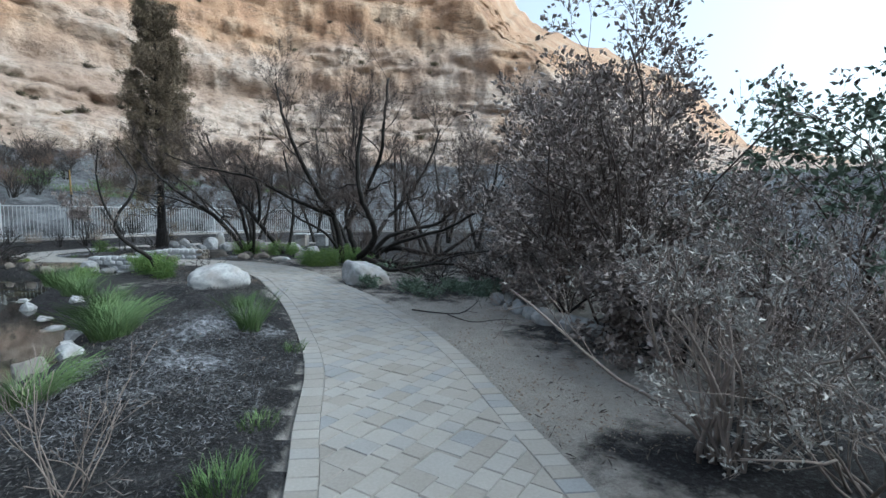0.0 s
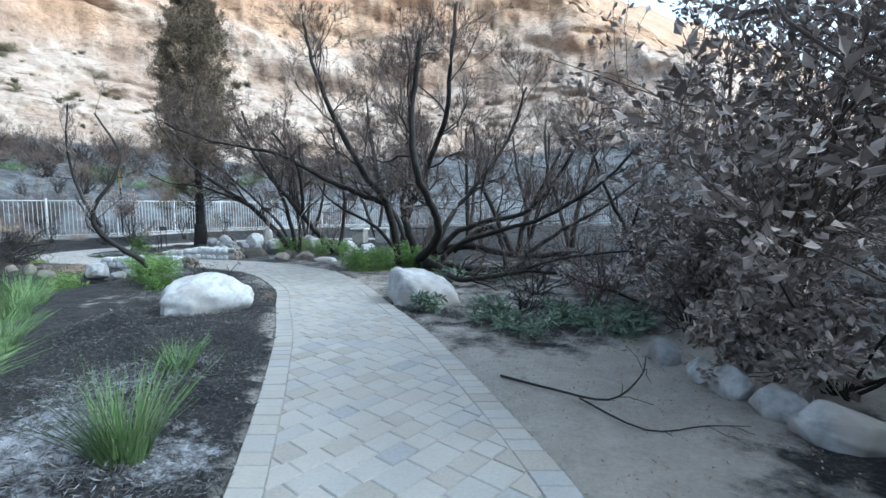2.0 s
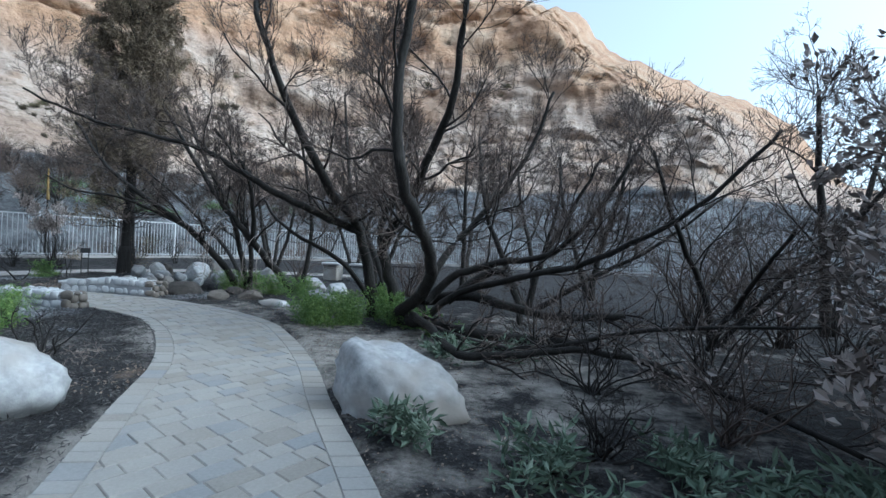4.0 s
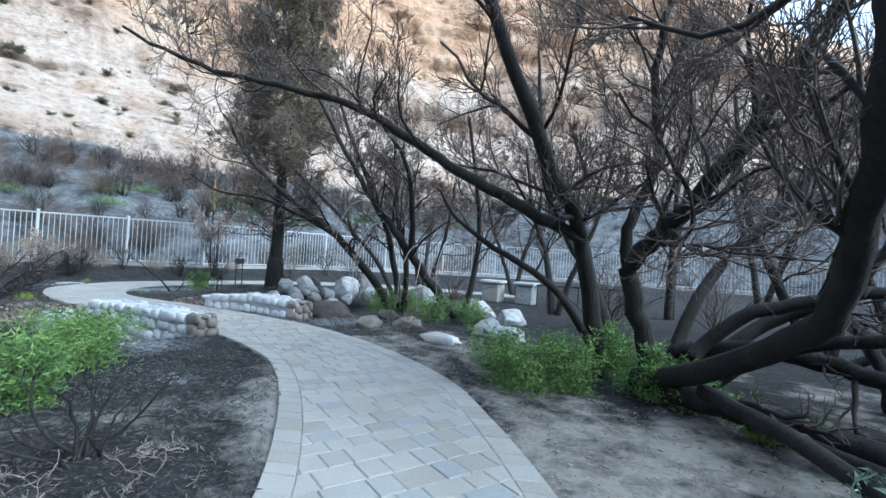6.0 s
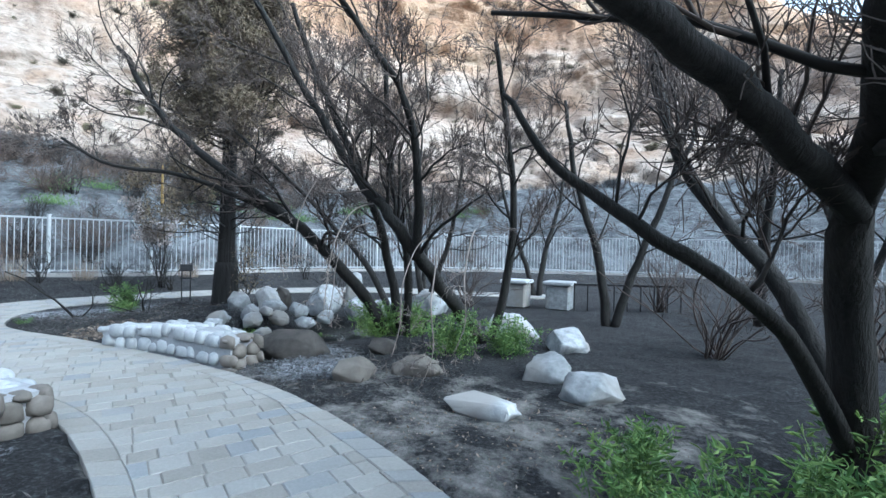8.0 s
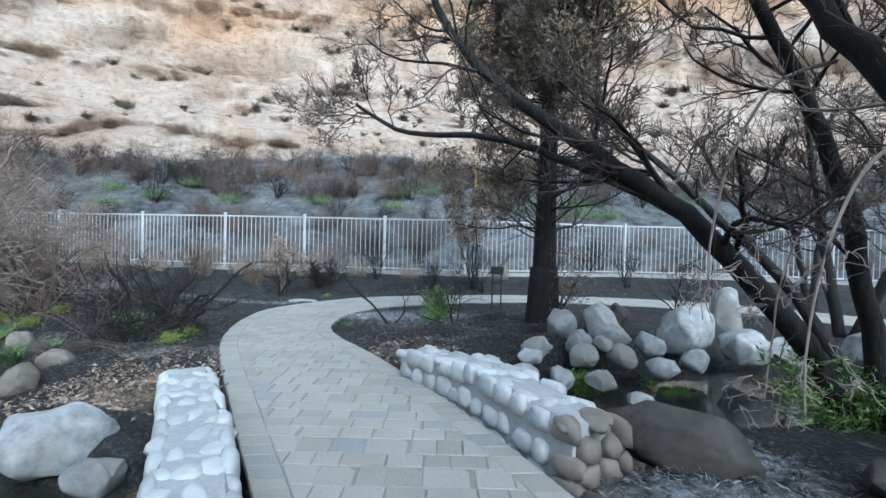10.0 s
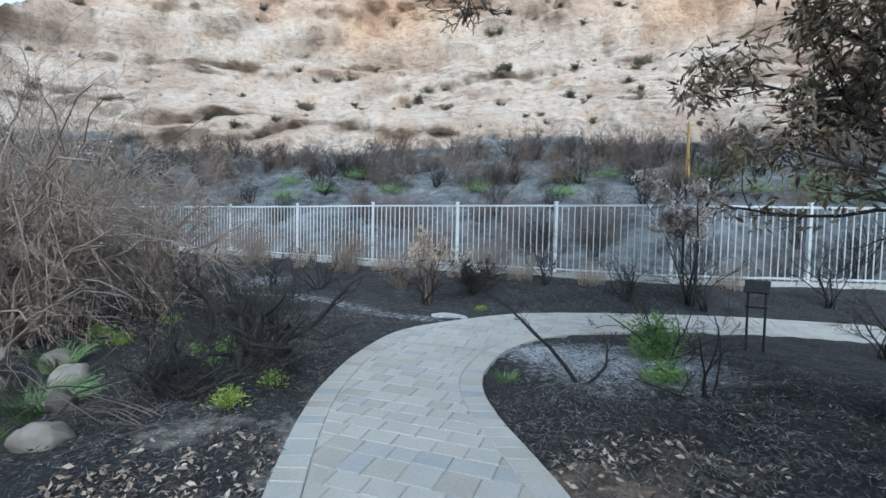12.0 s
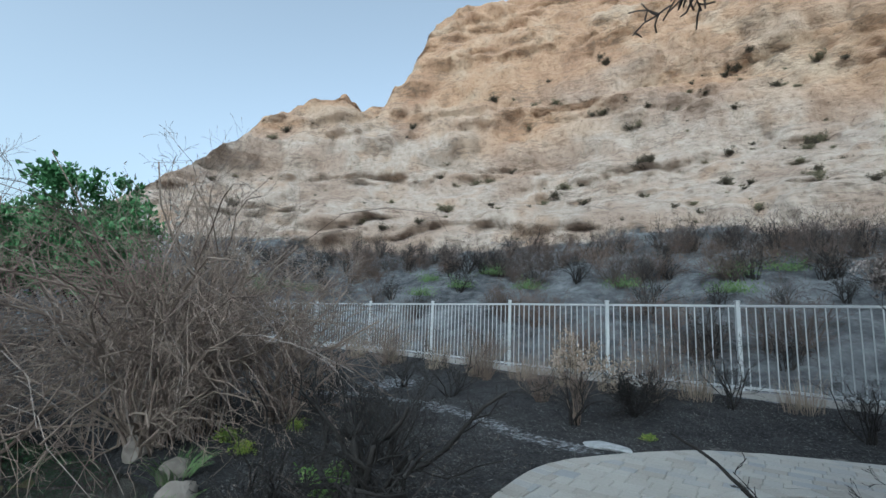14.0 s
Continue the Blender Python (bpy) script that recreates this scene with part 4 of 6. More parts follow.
# the large one beside the path, its stems as they lean
bare_tree("burnt_tree", -3.7, 18.2, "large burnt multi-stemmed tree, blackened and leafless", [
    ([(-4.10, 18.63, -0.1), (-4.17, 18.48, 0.7), (-4.30, 18.08, 1.65), (-4.43, 16.98, 2.35), (-4.65, 16.28, 3.2), (-4.95, 15.78, 4.3), (-5.15, 15.78, 5.3)], 0.125, 0.025, 1.6, 17),
    ([(-4.28, 18.13, 1.6), (-4.6, 17.55, 1.8), (-4.95, 17.0, 2.02), (-5.3, 16.65, 2.22), (-5.75, 16.35, 2.52), (-6.16, 16.14, 2.74), (-6.75, 15.75, 2.86), (-7.4, 15.4, 3.0), (-8.0, 15.0, 3.3)], 0.075, 0.014, 1.3, 16),
    ([(-4.15, 18.53, 0.3), (-4.55, 18.08, 1.0), (-5.10, 17.48, 1.45), (-5.50, 17.33, 1.75), (-5.75, 17.28, 2.1)], 0.055, 0.012, 0.7, 8),
    ([(-3.47, 18.08, -0.1), (-3.53, 18.03, 0.55), (-3.71, 17.86, 1.25), (-3.45, 17.38, 1.6), (-3.10, 16.98, 1.95), (-2.65, 16.48, 2.6), (-2.25, 16.08, 3.4), (-2.05, 15.78, 4.4), (-1.95, 15.78, 5.4)], 0.115, 0.03, 1.6, 17),
    ([(-3.71, 17.86, 1.25), (-3.75, 17.78, 1.7), (-3.50, 17.68, 2.4), (-3.55, 17.58, 3.3), (-3.35, 17.38, 4.4), (-3.45, 17.28, 5.4)], 0.07, 0.02, 1.5, 16),
    ([(-3.6, 18.25, 0.05), (-3.2, 17.5, 0.32), (-2.72, 16.85, 0.68), (-2.45, 16.2, 1.02), (-2.4, 15.75, 1.4), (-2.5, 15.0, 2.0), (-2.56, 14.75, 2.6), (-2.5, 14.65, 3.4), (-2.3, 14.5, 4.4)], 0.115, 0.042, 1.4, 10),
    ([(-3.25, 18.78, 0.1), (-2.65, 18.78, 0.8), (-1.75, 18.68, 1.15), (-0.85, 18.58, 1.35), (-0.15, 18.38, 2.0), (0.55, 18.08, 3.2)], 0.09, 0.03, 1.5, 12),
    ([(-3.35, 19.08, 0.0), (-2.95, 19.48, 1.2), (-2.15, 19.78, 2.2), (-1.35, 20.08, 3.4), (-0.85, 20.08, 4.8)], 0.09, 0.03, 1.7, 16),
    ([(-3.95, 18.98, 0.0), (-4.35, 19.28, 1.1), (-5.05, 19.58, 2.2), (-5.35, 19.78, 3.6), (-5.45, 19.78, 4.8)], 0.08, 0.02, 1.7, 16),
    ([(-3.05, 18.18, 0.05), (-2.35, 18.08, 0.6), (-1.35, 17.48, 0.95), (-0.25, 16.88, 1.3), (0.85, 16.28, 2.0), (1.65, 15.88, 2.9)], 0.075, 0.02, 1.4, 13),
], 5, last=4, kids=(5, 7), ratio=0.66, up=0.11)

# low limbs that lie along the ground out of its foot
bare_tree("fallen_limb", -3.2, 17.9, "thick charred limb lying along the ground", [
    ([(-3.62, 18.2, 0.1), (-3.1, 17.6, 0.13), (-2.4, 17.0, 0.16), (-1.5, 16.4, 0.2), (-0.4, 15.9, 0.3)], 0.13, 0.05, 0.9, 6)], 21, last=3, group="limbs lying by the burnt tree", up=0.0, category="branch")
bare_tree("fallen_limb", -2.9, 18.7, "charred arching limb propped on the ground", [
    ([(-3.3, 19.1, 0.25), (-2.4, 18.8, 0.5), (-1.7, 18.3, 0.45), (-0.8, 17.8, 0.35), (0.3, 17.2, 0.5)], 0.12, 0.05, 0.9, 7),
    ([(-2.8, 19.3, 0.3), (-2.2, 19.5, 0.8), (-1.7, 19.3, 0.95), (-1.4, 19.0, 0.5), (-1.3, 18.9, 0.0)], 0.09, 0.06, 0.5, 3)], 22, last=3, group="limbs lying by the burnt tree", up=0.0, category="branch")
bare_tree("fallen_limb", -2.0, 16.3, "long crooked charred branch sprawled over dirt", [
    ([(-3.0, 17.4, 0.25), (-2.4, 16.3, 0.22), (-1.9, 15.5, 0.12), (-1.3, 15.3, 0.2), (-0.4, 15.2, 0.35), (0.5, 14.6, 0.25), (1.2, 13.6, 0.1)], 0.07, 0.02, 0.8, 12),
    ([(-2.5, 16.9, 0.15), (-1.6, 16.2, 0.1), (-0.9, 15.6, 0.25), (0.2, 15.3, 0.6), (1.6, 14.9, 0.8)], 0.05, 0.015, 0.8, 12)], 23, last=3, group="limbs lying by the burnt tree", up=0.02, category="branch")

# the two leaning over the stream
bare_tree("burnt_tree", -9.1, 21.6, "burnt tree leaning over the stream, dense with grey twigs", [
    ([(-9.1, 21.6, -0.15), (-9.4, 21.0, 0.8), (-9.75, 20.2, 1.6), (-10.3, 19.6, 2.2), (-11.0, 19.1, 2.9), (-11.6, 18.8, 3.9)], 0.106, 0.03, 1.3, 17),
    ([(-9.0, 21.7, -0.1), (-9.1, 21.5, 1.0), (-9.2, 21.0, 2.2), (-9.5, 20.4, 3.4), (-9.7, 19.9, 4.6)], 0.085, 0.03, 1.3, 14),
    ([(-9.1, 21.8, -0.1), (-9.8, 22.0, 0.9), (-10.6, 21.8, 1.8), (-11.3, 21.4, 2.6), (-11.8, 20.7, 3.3)], 0.068, 0.02, 1.2, 14),
    ([(-8.9, 21.7, -0.1), (-8.6, 21.2, 1.1), (-8.5, 20.6, 2.2), (-8.4, 20.2, 3.6)], 0.076, 0.03, 1.2, 13),
], 7, last=4, kids=(5, 7))
bare_tree("burnt_tree", -7.7, 22.0, "burnt leaning tree with blackened crooked trunk", [
    ([(-7.6, 21.9, -0.15), (-7.8, 21.2, 0.55), (-7.95, 20.3, 1.3), (-8.1, 19.9, 1.75), (-8.5, 19.7, 2.3), (-8.9, 19.4, 3.1), (-9.4, 19.0, 4.2)], 0.111, 0.03, 1.3, 19),
    ([(-9.7, 20.3, 1.55), (-10.3, 19.6, 2.0), (-10.8, 19.1, 2.25), (-11.25, 18.55, 2.3), (-11.7, 18.2, 2.6)], 0.043, 0.015, 0.9, 12),
    ([(-7.95, 20.3, 1.25), (-7.7, 19.9, 2.0), (-7.6, 19.4, 2.9), (-7.9, 18.7, 3.7)], 0.068, 0.025, 1.2, 13),
    ([(-7.6, 22.0, -0.1), (-7.3, 22.0, 1.2), (-7.2, 21.7, 2.6), (-7.3, 21.2, 4.2)], 0.076, 0.03, 1.4, 14),
], 8, last=4, kids=(5, 7))
far_tree, _ = bare_tree("burnt_tree", -6.2, 24.5, "bare burnt tree standing behind boulders", [
    ([(-6.2, 24.5, -0.1), (-6.4, 24.4, 1.4), (-6.8, 24.2, 2.8), (-7.0, 24.1, 4.2)], 0.10, 0.03, 1.6, 10),
    ([(-6.1, 24.5, -0.1), (-5.7, 24.6, 1.2), (-5.2, 24.7, 2.6), (-4.9, 24.6, 4.0)], 0.09, 0.03, 1.6, 9)], 9, last=4, kids=(4, 5), group="bare trees behind")
bare_tree("burnt_tree", -11.0, 26.0, "bare burnt tree standing behind boulders", [
    ([(-11.0, 26.0, -0.1), (-11.2, 25.9, 1.2), (-11.4, 25.8, 2.6), (-11.5, 25.7, 3.8)], 0.09, 0.03, 1.4, 10),
    ([(-10.9, 26.0, -0.1), (-10.4, 26.0, 1.2), (-10.0, 25.8, 2.4), (-9.8, 25.7, 3.6)], 0.08, 0.03, 1.4, 9)], 10, last=4, group="bare trees behind")
bare_tree("burnt_tree", -1.2, 21.8, "bare burnt tree with wide grey twigs", [
    ([(-1.2, 21.8, -0.1), (-1.0, 21.7, 1.0), (-0.4, 21.5, 2.2), (0.3, 21.2, 3.6)], 0.10, 0.03, 1.7, 10),
    ([(-1.3, 21.8, -0.1), (-1.9, 21.8, 1.2), (-2.4, 21.7, 2.5), (-2.6, 21.6, 4.2)], 0.10, 0.03, 1.7, 10),
    ([(-1.1, 21.8, -0.1), (0.2, 21.6, 0.8), (1.5, 21.2, 1.6), (2.8, 20.6, 2.8)], 0.08, 0.02, 1.6, 10)], 11, last=4, group="bare trees behind")
bare_tree("burnt_tree", 1.8, 18.2, "sprawling bare burnt tree of thin twigs", [
    ([(1.8, 18.2, -0.1), (1.6, 18.0, 0.8), (1.0, 17.6, 1.9), (0.6, 17.4, 3.0)], 0.07, 0.02, 1.5, 10),
    ([(1.8, 18.2, -0.1), (2.4, 17.8, 0.9), (3.0, 17.2, 1.8), (3.4, 16.6, 2.8)], 0.07, 0.02, 1.5, 10),
    ([(1.7, 18.1, -0.1), (1.5, 17.0, 0.5), (1.3, 15.8, 1.0), (1.3, 14.8, 1.7)], 0.06, 0.015, 1.3, 10)], 13, last=4, group="bare trees behind", limb_mat=TWIG_CHAR)

for x, y, a, s in ((-3.6, 26.2, 70, 1.1), (-8.8, 29.2, 200, 1.0), (0.6, 25.0, 130, 1.15), (-1.2, 30.0, 300, 1.2), (4.6, 20.5, 20, 1.1), (-12.9, 29.4, 250, 0.9)):
    copy_thing(far_tree, pose(x, y, gz(x, y), 0, 0, a)).scale = (s, s, s)

for k, (x, y, z, dx, dy) in enumerate(((-8.3, 19.9, 1.9, -0.2, -0.6), (-8.6, 19.7, 2.3, -0.3, -0.5), (-7.7, 20.2, 1.5, 0.1, -0.8), (-7.5, 20.0, 1.3, 0.35, -0.7), (-8.9, 20.6, 1.7, -0.1, -0.6), (-7.2, 20.4, 1.6, 0.3, -0.9))):
    bare_tree("dead_vine", x, y, "pale dead vine twigs drooping from burnt limbs", [
        ([(x, y, z), (x + dx * 0.5, y + dy * 0.5, z - 0.12), (x + dx * 0.8, y + dy * 0.9, z - 0.5), (x + dx, y + dy, z - 0.95), (x + dx * 0.8, y + dy * 1.15, z - 1.25)], 0.011, 0.004, 0.5, 6)],
        27 + k, last=3, kids=(3, 4), bend=0.4, up=-0.06, limb_mat=TWIG_PALE, twig_mat=TWIG_PALE, category="vine", sides=5, group="drooping vines")

# the crooked snag by the pond
bare_tree("burnt_snag", -8.0, 14.3, "crooked half-dead burnt sapling beside green fern", [
    ([(-7.85, 14.5, -0.1), (-7.95, 14.2, 0.5), (-8.3, 13.75, 1.0), (-8.35, 13.6, 1.5), (-8.05, 13.8, 2.1), (-8.0, 13.9, 2.6), (-8.4, 13.8, 3.3)], 0.06, 0.015, 0.8, 8),
    ([(-8.3, 13.7, 1.2), (-8.6, 13.6, 1.8), (-8.7, 13.5, 2.6), (-8.5, 13.4, 3.4)], 0.035, 0.012, 0.8, 7)], 14, last=4, kids=(3, 4), twig_mat=TWIG_PALE)


# ---- the tall cypress ----
def cypress(x, y):
    rng = random.Random(12)
    t = thing("cypress", x, y, gz(x, y), "tall scorched cypress with blackened trunk and browned foliage", "tree")
    v, f = tubes([(smooth_line([(0, 0, -0.15), (0, 0, 0.1), (0.0, 0.0, 0.8)], 3), 0.30, 0.19)], 14)
    part("root_flare", mesh_from("root_flare", v, f, BARK_CYPRESS, True), t)
    v, f = tubes([(smooth_line([(0, 0, 0.3), (0.01, 0, 1.2), (0.02, 0.02, 4), (0, 0, 7), (0, 0, 10)], 5), 0.195, 0.02)], 14)
    part("trunk", mesh_from("trunk", v, f, BARK_CYPRESS, True), t, "charred furrowed trunk")
    out = [[] for _ in range(4)]
    spots = []
    for _ in range(300):
        z = 1.0 + 8.7 * rng.random() ** 0.85
        a = rng.uniform(0, 6.283)
        l = (0.55 + 0.75 * math.sin(math.pi * min(1, (z + 0.8) / 11))) * rng.uniform(0.7, 1.15) * (1.15 if z < 4 else 1)
        grow(rng, (0, 0, z), norm((math.cos(a), math.sin(a), 0.15)), l, 0.018, 1, 3, out, 0.16, 0.12, (3, 6), 0.5, 42)
    v, f = tubes([c for lev in out for c in lev], 3)
    part("branch_growth", mesh_from("branch_growth", v, f, TWIG_CHAR), t, kind="stuff")
    for pts, _, _ in out[3] + out[2]:
        e = pts[-1]
        lim = 2.3 + 1.5 * (0.45 * e[0] + 0.89 * e[1]) + rng.gauss(0, 0.4)
        if e[2] > lim + 0.6:
            for p in pts[1:]:
                for _ in range(5):
                    spots.append(((p[0] + rng.gauss(0, 0.05), p[1] + rng.gauss(0, 0.05), p[2] + rng.gauss(0, 0.06)), (rng.gauss(0, 0.5), rng.gauss(0, 0.5), -0.5)))
    v, f = leaves(rng, spots, 0.085, 0.26, 0.1)
    part("crown", mesh_from("crown", v, f, CYPRESS_LEAF), t, "browned drooping sprays", "stuff")
    low = []
    for _ in range(700):
        a, q = rng.gauss(0.3, 0.5), abs(rng.gauss(0, 0.25))
        low.append(((0.25 + q * math.cos(a) + rng.gauss(0, 0.12), 0.15 + q * math.sin(a) + rng.gauss(0, 0.12), rng.uniform(0.25, 1.1)), (0.4, 0.2, -0.3)))
    v, f = leaves(rng, low, 0.06, 0.24, 0.1)
    part("low_spray", mesh_from("low_spray", v, f, CYPRESS_LEAF), t, "scorched brown spray at the trunk's foot", "stuff")


cypress(-12.6, 21.25)

# ---- shrubs ----
def shrub(name, x, y, label, seed, size, tall, stems, leaf=None, leaf_size=0.06, per=3, narrow=0.5, twig=TWIG_GREY, r=0.018, group="", last=3, lean=0.7, kids=(3, 5), bend=0.22, up=0.06, low=0.0, category="shrub"):
    """Stems fan out of one foot; leaves sit on the outer twigs."""
    rng = random.Random(seed)
    t = thing(name, x, y, gz(x, y) - 0.02 if x or y else 0.0, label, category, group)
    out = [[] for _ in range(last + 1)]
    for _ in range(stems):
        a = rng.uniform(0, 6.283)
        s = abs(rng.gauss(0.5, 0.28)) * lean
        d = norm((math.cos(a) * s * size, math.sin(a) * s * size, tall))
        grow(rng, (rng.gauss(0, 0.06 * size), rng.gauss(0, 0.06 * size), -0.03), d, math.hypot(tall, s * size) * rng.uniform(0.6, 1.0), r * rng.uniform(0.7, 1.2), 0, last, out, bend, up, kids, 0.55, 34, 0.25)
    v, f = tubes(out[0] + out[1], 5 if x or y else 3)
    part("stem_growth", mesh_from("stem_growth", v, f, twig, True), t, kind="stuff")
    v, f = tubes([c for lev in out[2:] for c in lev], 3)
    if v:
        part("twig_growth", mesh_from("twig_growth", v, f, twig), t, kind="stuff")
    if leaf:
        spots = []
        for pts, _, _ in out[last] + out[last - 1]:
            for i in range(1, len(pts)):
                if pts[i][2] > low:
                    d = tuple(u - w for u, w in zip(pts[i], pts[i - 1]))
                    for _ in range(per):
                        spots.append((tuple(c + rng.gauss(0, leaf_size * 0.5) for c in pts[i]), norm(d)))
        v, f = leaves(rng, spots, leaf_size, narrow)
        part("foliage", mesh_from("foliage", v, f, leaf), t, kind="stuff")
    return t


# scorched evergreens right of the path
for k, (x, y, s, h, n, leaf, text) in enumerate(((2.2, 12.3, 2.0, 4.0, 18, DEAD_LEAF, "tall scorched evergreen shrub with dead brown leaves"), (2.75, 9.8, 1.8, 4.4, 15, DEAD_LEAF, "tall scorched evergreen shrub with dead brown leaves"),
                                                (4.9, 7.8, 1.6, 3.0, 8, SAGE, "scorched evergreen shrub with grey-green curled leaves"), (4.4, 11.6, 1.8, 2.6, 9, SCORCH_GREEN, "scorched evergreen shrub with curled dark leaves"),
                                                (3.6, 14.6, 1.8, 3.0, 10, DEAD_LEAF, "scorched evergreen shrub with dead brown leaves"))):
    shrub("scorched_shrub", x, y, text, 31 + k, s, h, n, leaf, 0.09, 1, 0.6, TWIG_GREY, 0.03, "scorched evergreens by the dirt strip", 3, 0.8, (4, 6))
for k, (x, y, s, h) in enumerate(((2.35, 8.95, 0.9, 1.3), (2.15, 10.9, 0.9, 1.2), (2.9, 8.1, 1.0, 1.2), (1.95, 12.5, 0.9, 1.2))):
    shrub("scorched_shrub", x, y, "low scorched shrub with dead brown leaves to the ground", 431 + k, s, h, 9, DEAD_LEAF, 0.085, 2, 0.6, TWIG_CHAR, 0.016, "scorched evergreens by the dirt strip", 3, 1.2, (3, 4), 0.25, 0.0)
shrub("dead_shrub", 2.3, 5.95, "dead pale shrub with bleached twigs and withered leaf tips", 37, 1.3, 1.45, 22, PALE_LEAF, 0.045, 1, 0.4, TWIG_PALE, 0.017, "dead pale shrubs", 3, 1.0, (2, 4), 0.16, 0.05, 1.15)
shrub("dead_shrub", 3.1, 5.6, "dead pale low shrub with bleached twigs", 38, 1.5, 1.0, 15, PALE_LEAF, 0.04, 1, 0.4, TWIG_PALE, 0.013, "dead pale shrubs", 3, 1.3, (3, 5), 0.2, 0.05, 0.3)
shrub("dead_shrub", 3.4, 7.0, "dead grey shrub among scorched evergreens", 39, 1.4, 1.7, 20, DEAD_LEAF, 0.05, 1, 0.45, TWIG_GREY, 0.014, "dead pale shrubs", 3, 1.0, (3, 5))
shrub("dead_stalks", -1.85, 5.2, "bleached dead flower stalks at the path's edge", 40, 0.8, 0.75, 9, None, twig=TWIG_PALE, r=0.006, last=2, lean=1.0, kids=(2, 4), bend=0.1)

# burnt brush right of the boulder
for k, (x, y, s, h) in enumerate(((-0.4, 14.9, 1.0, 0.9), (0.5, 13.9, 0.9, 0.8), (0.9, 15.6, 1.3, 1.3), (2.2, 14.3, 1.4, 1.5), (-0.5, 13.4, 0.5, 0.5), (1.5, 12.7, 0.8, 0.8), (2.6, 16.4, 1.5, 1.6), (-0.8, 16.7, 1.0, 0.9), (4.3, 16.4, 1.8, 2.2), (0.4, 20.3, 1.5, 1.6))):
    shrub("burnt_brush", x, y, "tangled grey-brown burnt brush on the ground", 50 + k, s, h, 18, None, twig=TWIG_GREY if k % 2 else TWIG_CHAR, r=0.012, group="tangled burnt brush", last=3, lean=1.3, kids=(2, 4), up=0.0)
wall_brush = shrub("burnt_brush", 3.0, 18.6, "dense grey burnt brush bounding the dirt", 66, 1.8, 2.0, 24, None, twig=TWIG_GREY, r=0.018, group="tangled burnt brush", last=3, lean=1.0, kids=(2, 4))
for x, y, a, s in ((4.6, 18.2, 40, 1.1), (6.2, 17.0, 100, 1.3), (5.2, 14.2, 200, 1.2), (6.8, 13.0, 260, 1.3), (2.2, 20.6, 160, 1.2), (4.0, 22.4, 310, 1.4), (6.8, 20.0, 20, 1.4), (6.6, 10.0, 80, 1.2), (-4.6, 22.6, 120, 0.8), (-2.6, 23.6, 240, 0.8), (-5.4, 27.4, 30, 0.8), (-9.6, 25.6, 190, 0.7)):
    copy_thing(wall_brush, pose(x, y, gz(x, y), 0, 0, a)).scale = (s, s, s)
# left of the path, before the bridge
shrub("burnt_brush", -6.35, 14.1, "small blackened shrub with crooked stems", 70, 0.7, 0.7, 9, None, twig=TWIG_CHAR, r=0.014, group="burnt shrubs", last=3, lean=1.0, kids=(2, 4), bend=0.3)
for k, (x, y) in enumerate(((-6.0, 14.4), (-5.6, 14.0), (-6.4, 13.5), (-5.9, 13.6))):
    shrub("pale_twigs", x, y, "pale curled dead twigs lying on the soil", 74 + k, 0.5, 0.14, 14, None, twig=TWIG_PALE, r=0.006, group="pale twigs on the soil", last=2, lean=1.6, kids=(3, 4), bend=0.45, up=-0.03)
# far side of the bridge
shrub("burnt_brush", -15.15, 16.55, "spreading burnt shrub of charcoal twigs", 80, 1.2, 1.0, 18, None, twig=TWIG_CHAR, r=0.034, group="burnt shrubs", last=3, lean=1.3, kids=(3, 5), bend=0.3, up=0.03)
shrub("burnt_brush", -14.3, 16.2, "low tangle of charcoal twigs", 81, 1.1, 0.32, 26, None, twig=TWIG_CHAR, r=0.014, group="burnt shrubs", last=3, lean=1.7, kids=(3, 5), bend=0.34, up=0.0)
# light on the fallen sticks is put in by the paler twig material
shrub("burnt_brush", -13.75, 16.25, "sticks fallen among charcoal twigs, toned grey as if lit", 88, 1.0, 0.25, 12, None, twig=TWIG_GREY, r=0.007, group="burnt shrubs", last=2, lean=1.8, kids=(3, 4), bend=0.2, up=0.0)
shrub("burnt_brush", -14.7, 15.75, "low tangle of charcoal twigs", 89, 1.1, 0.5, 18, None, twig=TWIG_CHAR, r=0.012, group="burnt shrubs", last=3, lean=1.5, kids=(3, 4), bend=0.25, up=0.02)
shrub("burnt_brush", -16.3, 16.4, "burnt shrub of charcoal twigs", 82, 0.9, 0.8, 18, None, twig=TWIG_CHAR, r=0.010, group="burnt shrubs", last=3, lean=1.2, kids=(3, 5))
shrub("burnt_brush", -17.6, 15.6, "burnt shrub of charcoal twigs", 83, 0.9, 0.7, 18, None, twig=TWIG_CHAR, r=0.010, group="burnt shrubs", last=3, lean=1.2, kids=(3, 5))
bare_tree("burnt_sapling", -14.2, 19.6, "leaning burnt sapling with sparse black twigs", [
    ([(-14.2, 19.6, -0.05), (-14.25, 19.4, 0.25), (-14.35, 19.15, 0.5), (-14.4, 18.95, 0.7), (-14.45, 18.7, 0.85)], 0.022, 0.008, 0.45, 8),
    ([(-14.2, 19.6, 0.0), (-14.1, 19.75, 0.2), (-14.15, 19.8, 0.4)], 0.017, 0.008, 0.3, 3)], 84, last=3, kids=(2, 3), bend=0.14, up=0.03, limb_mat=TWIG_CHAR, twig_mat=TWIG_CHAR, category="shrub", group="burnt shrubs", sides=6)
shrub("burnt_sapling", -14.9, 20.9, "burnt twigs round a fresh green shoot", 85, 0.8, 0.7, 8, None, twig=TWIG_CHAR, r=0.010, group="burnt shrubs", last=3, lean=1.2, kids=(3, 4))
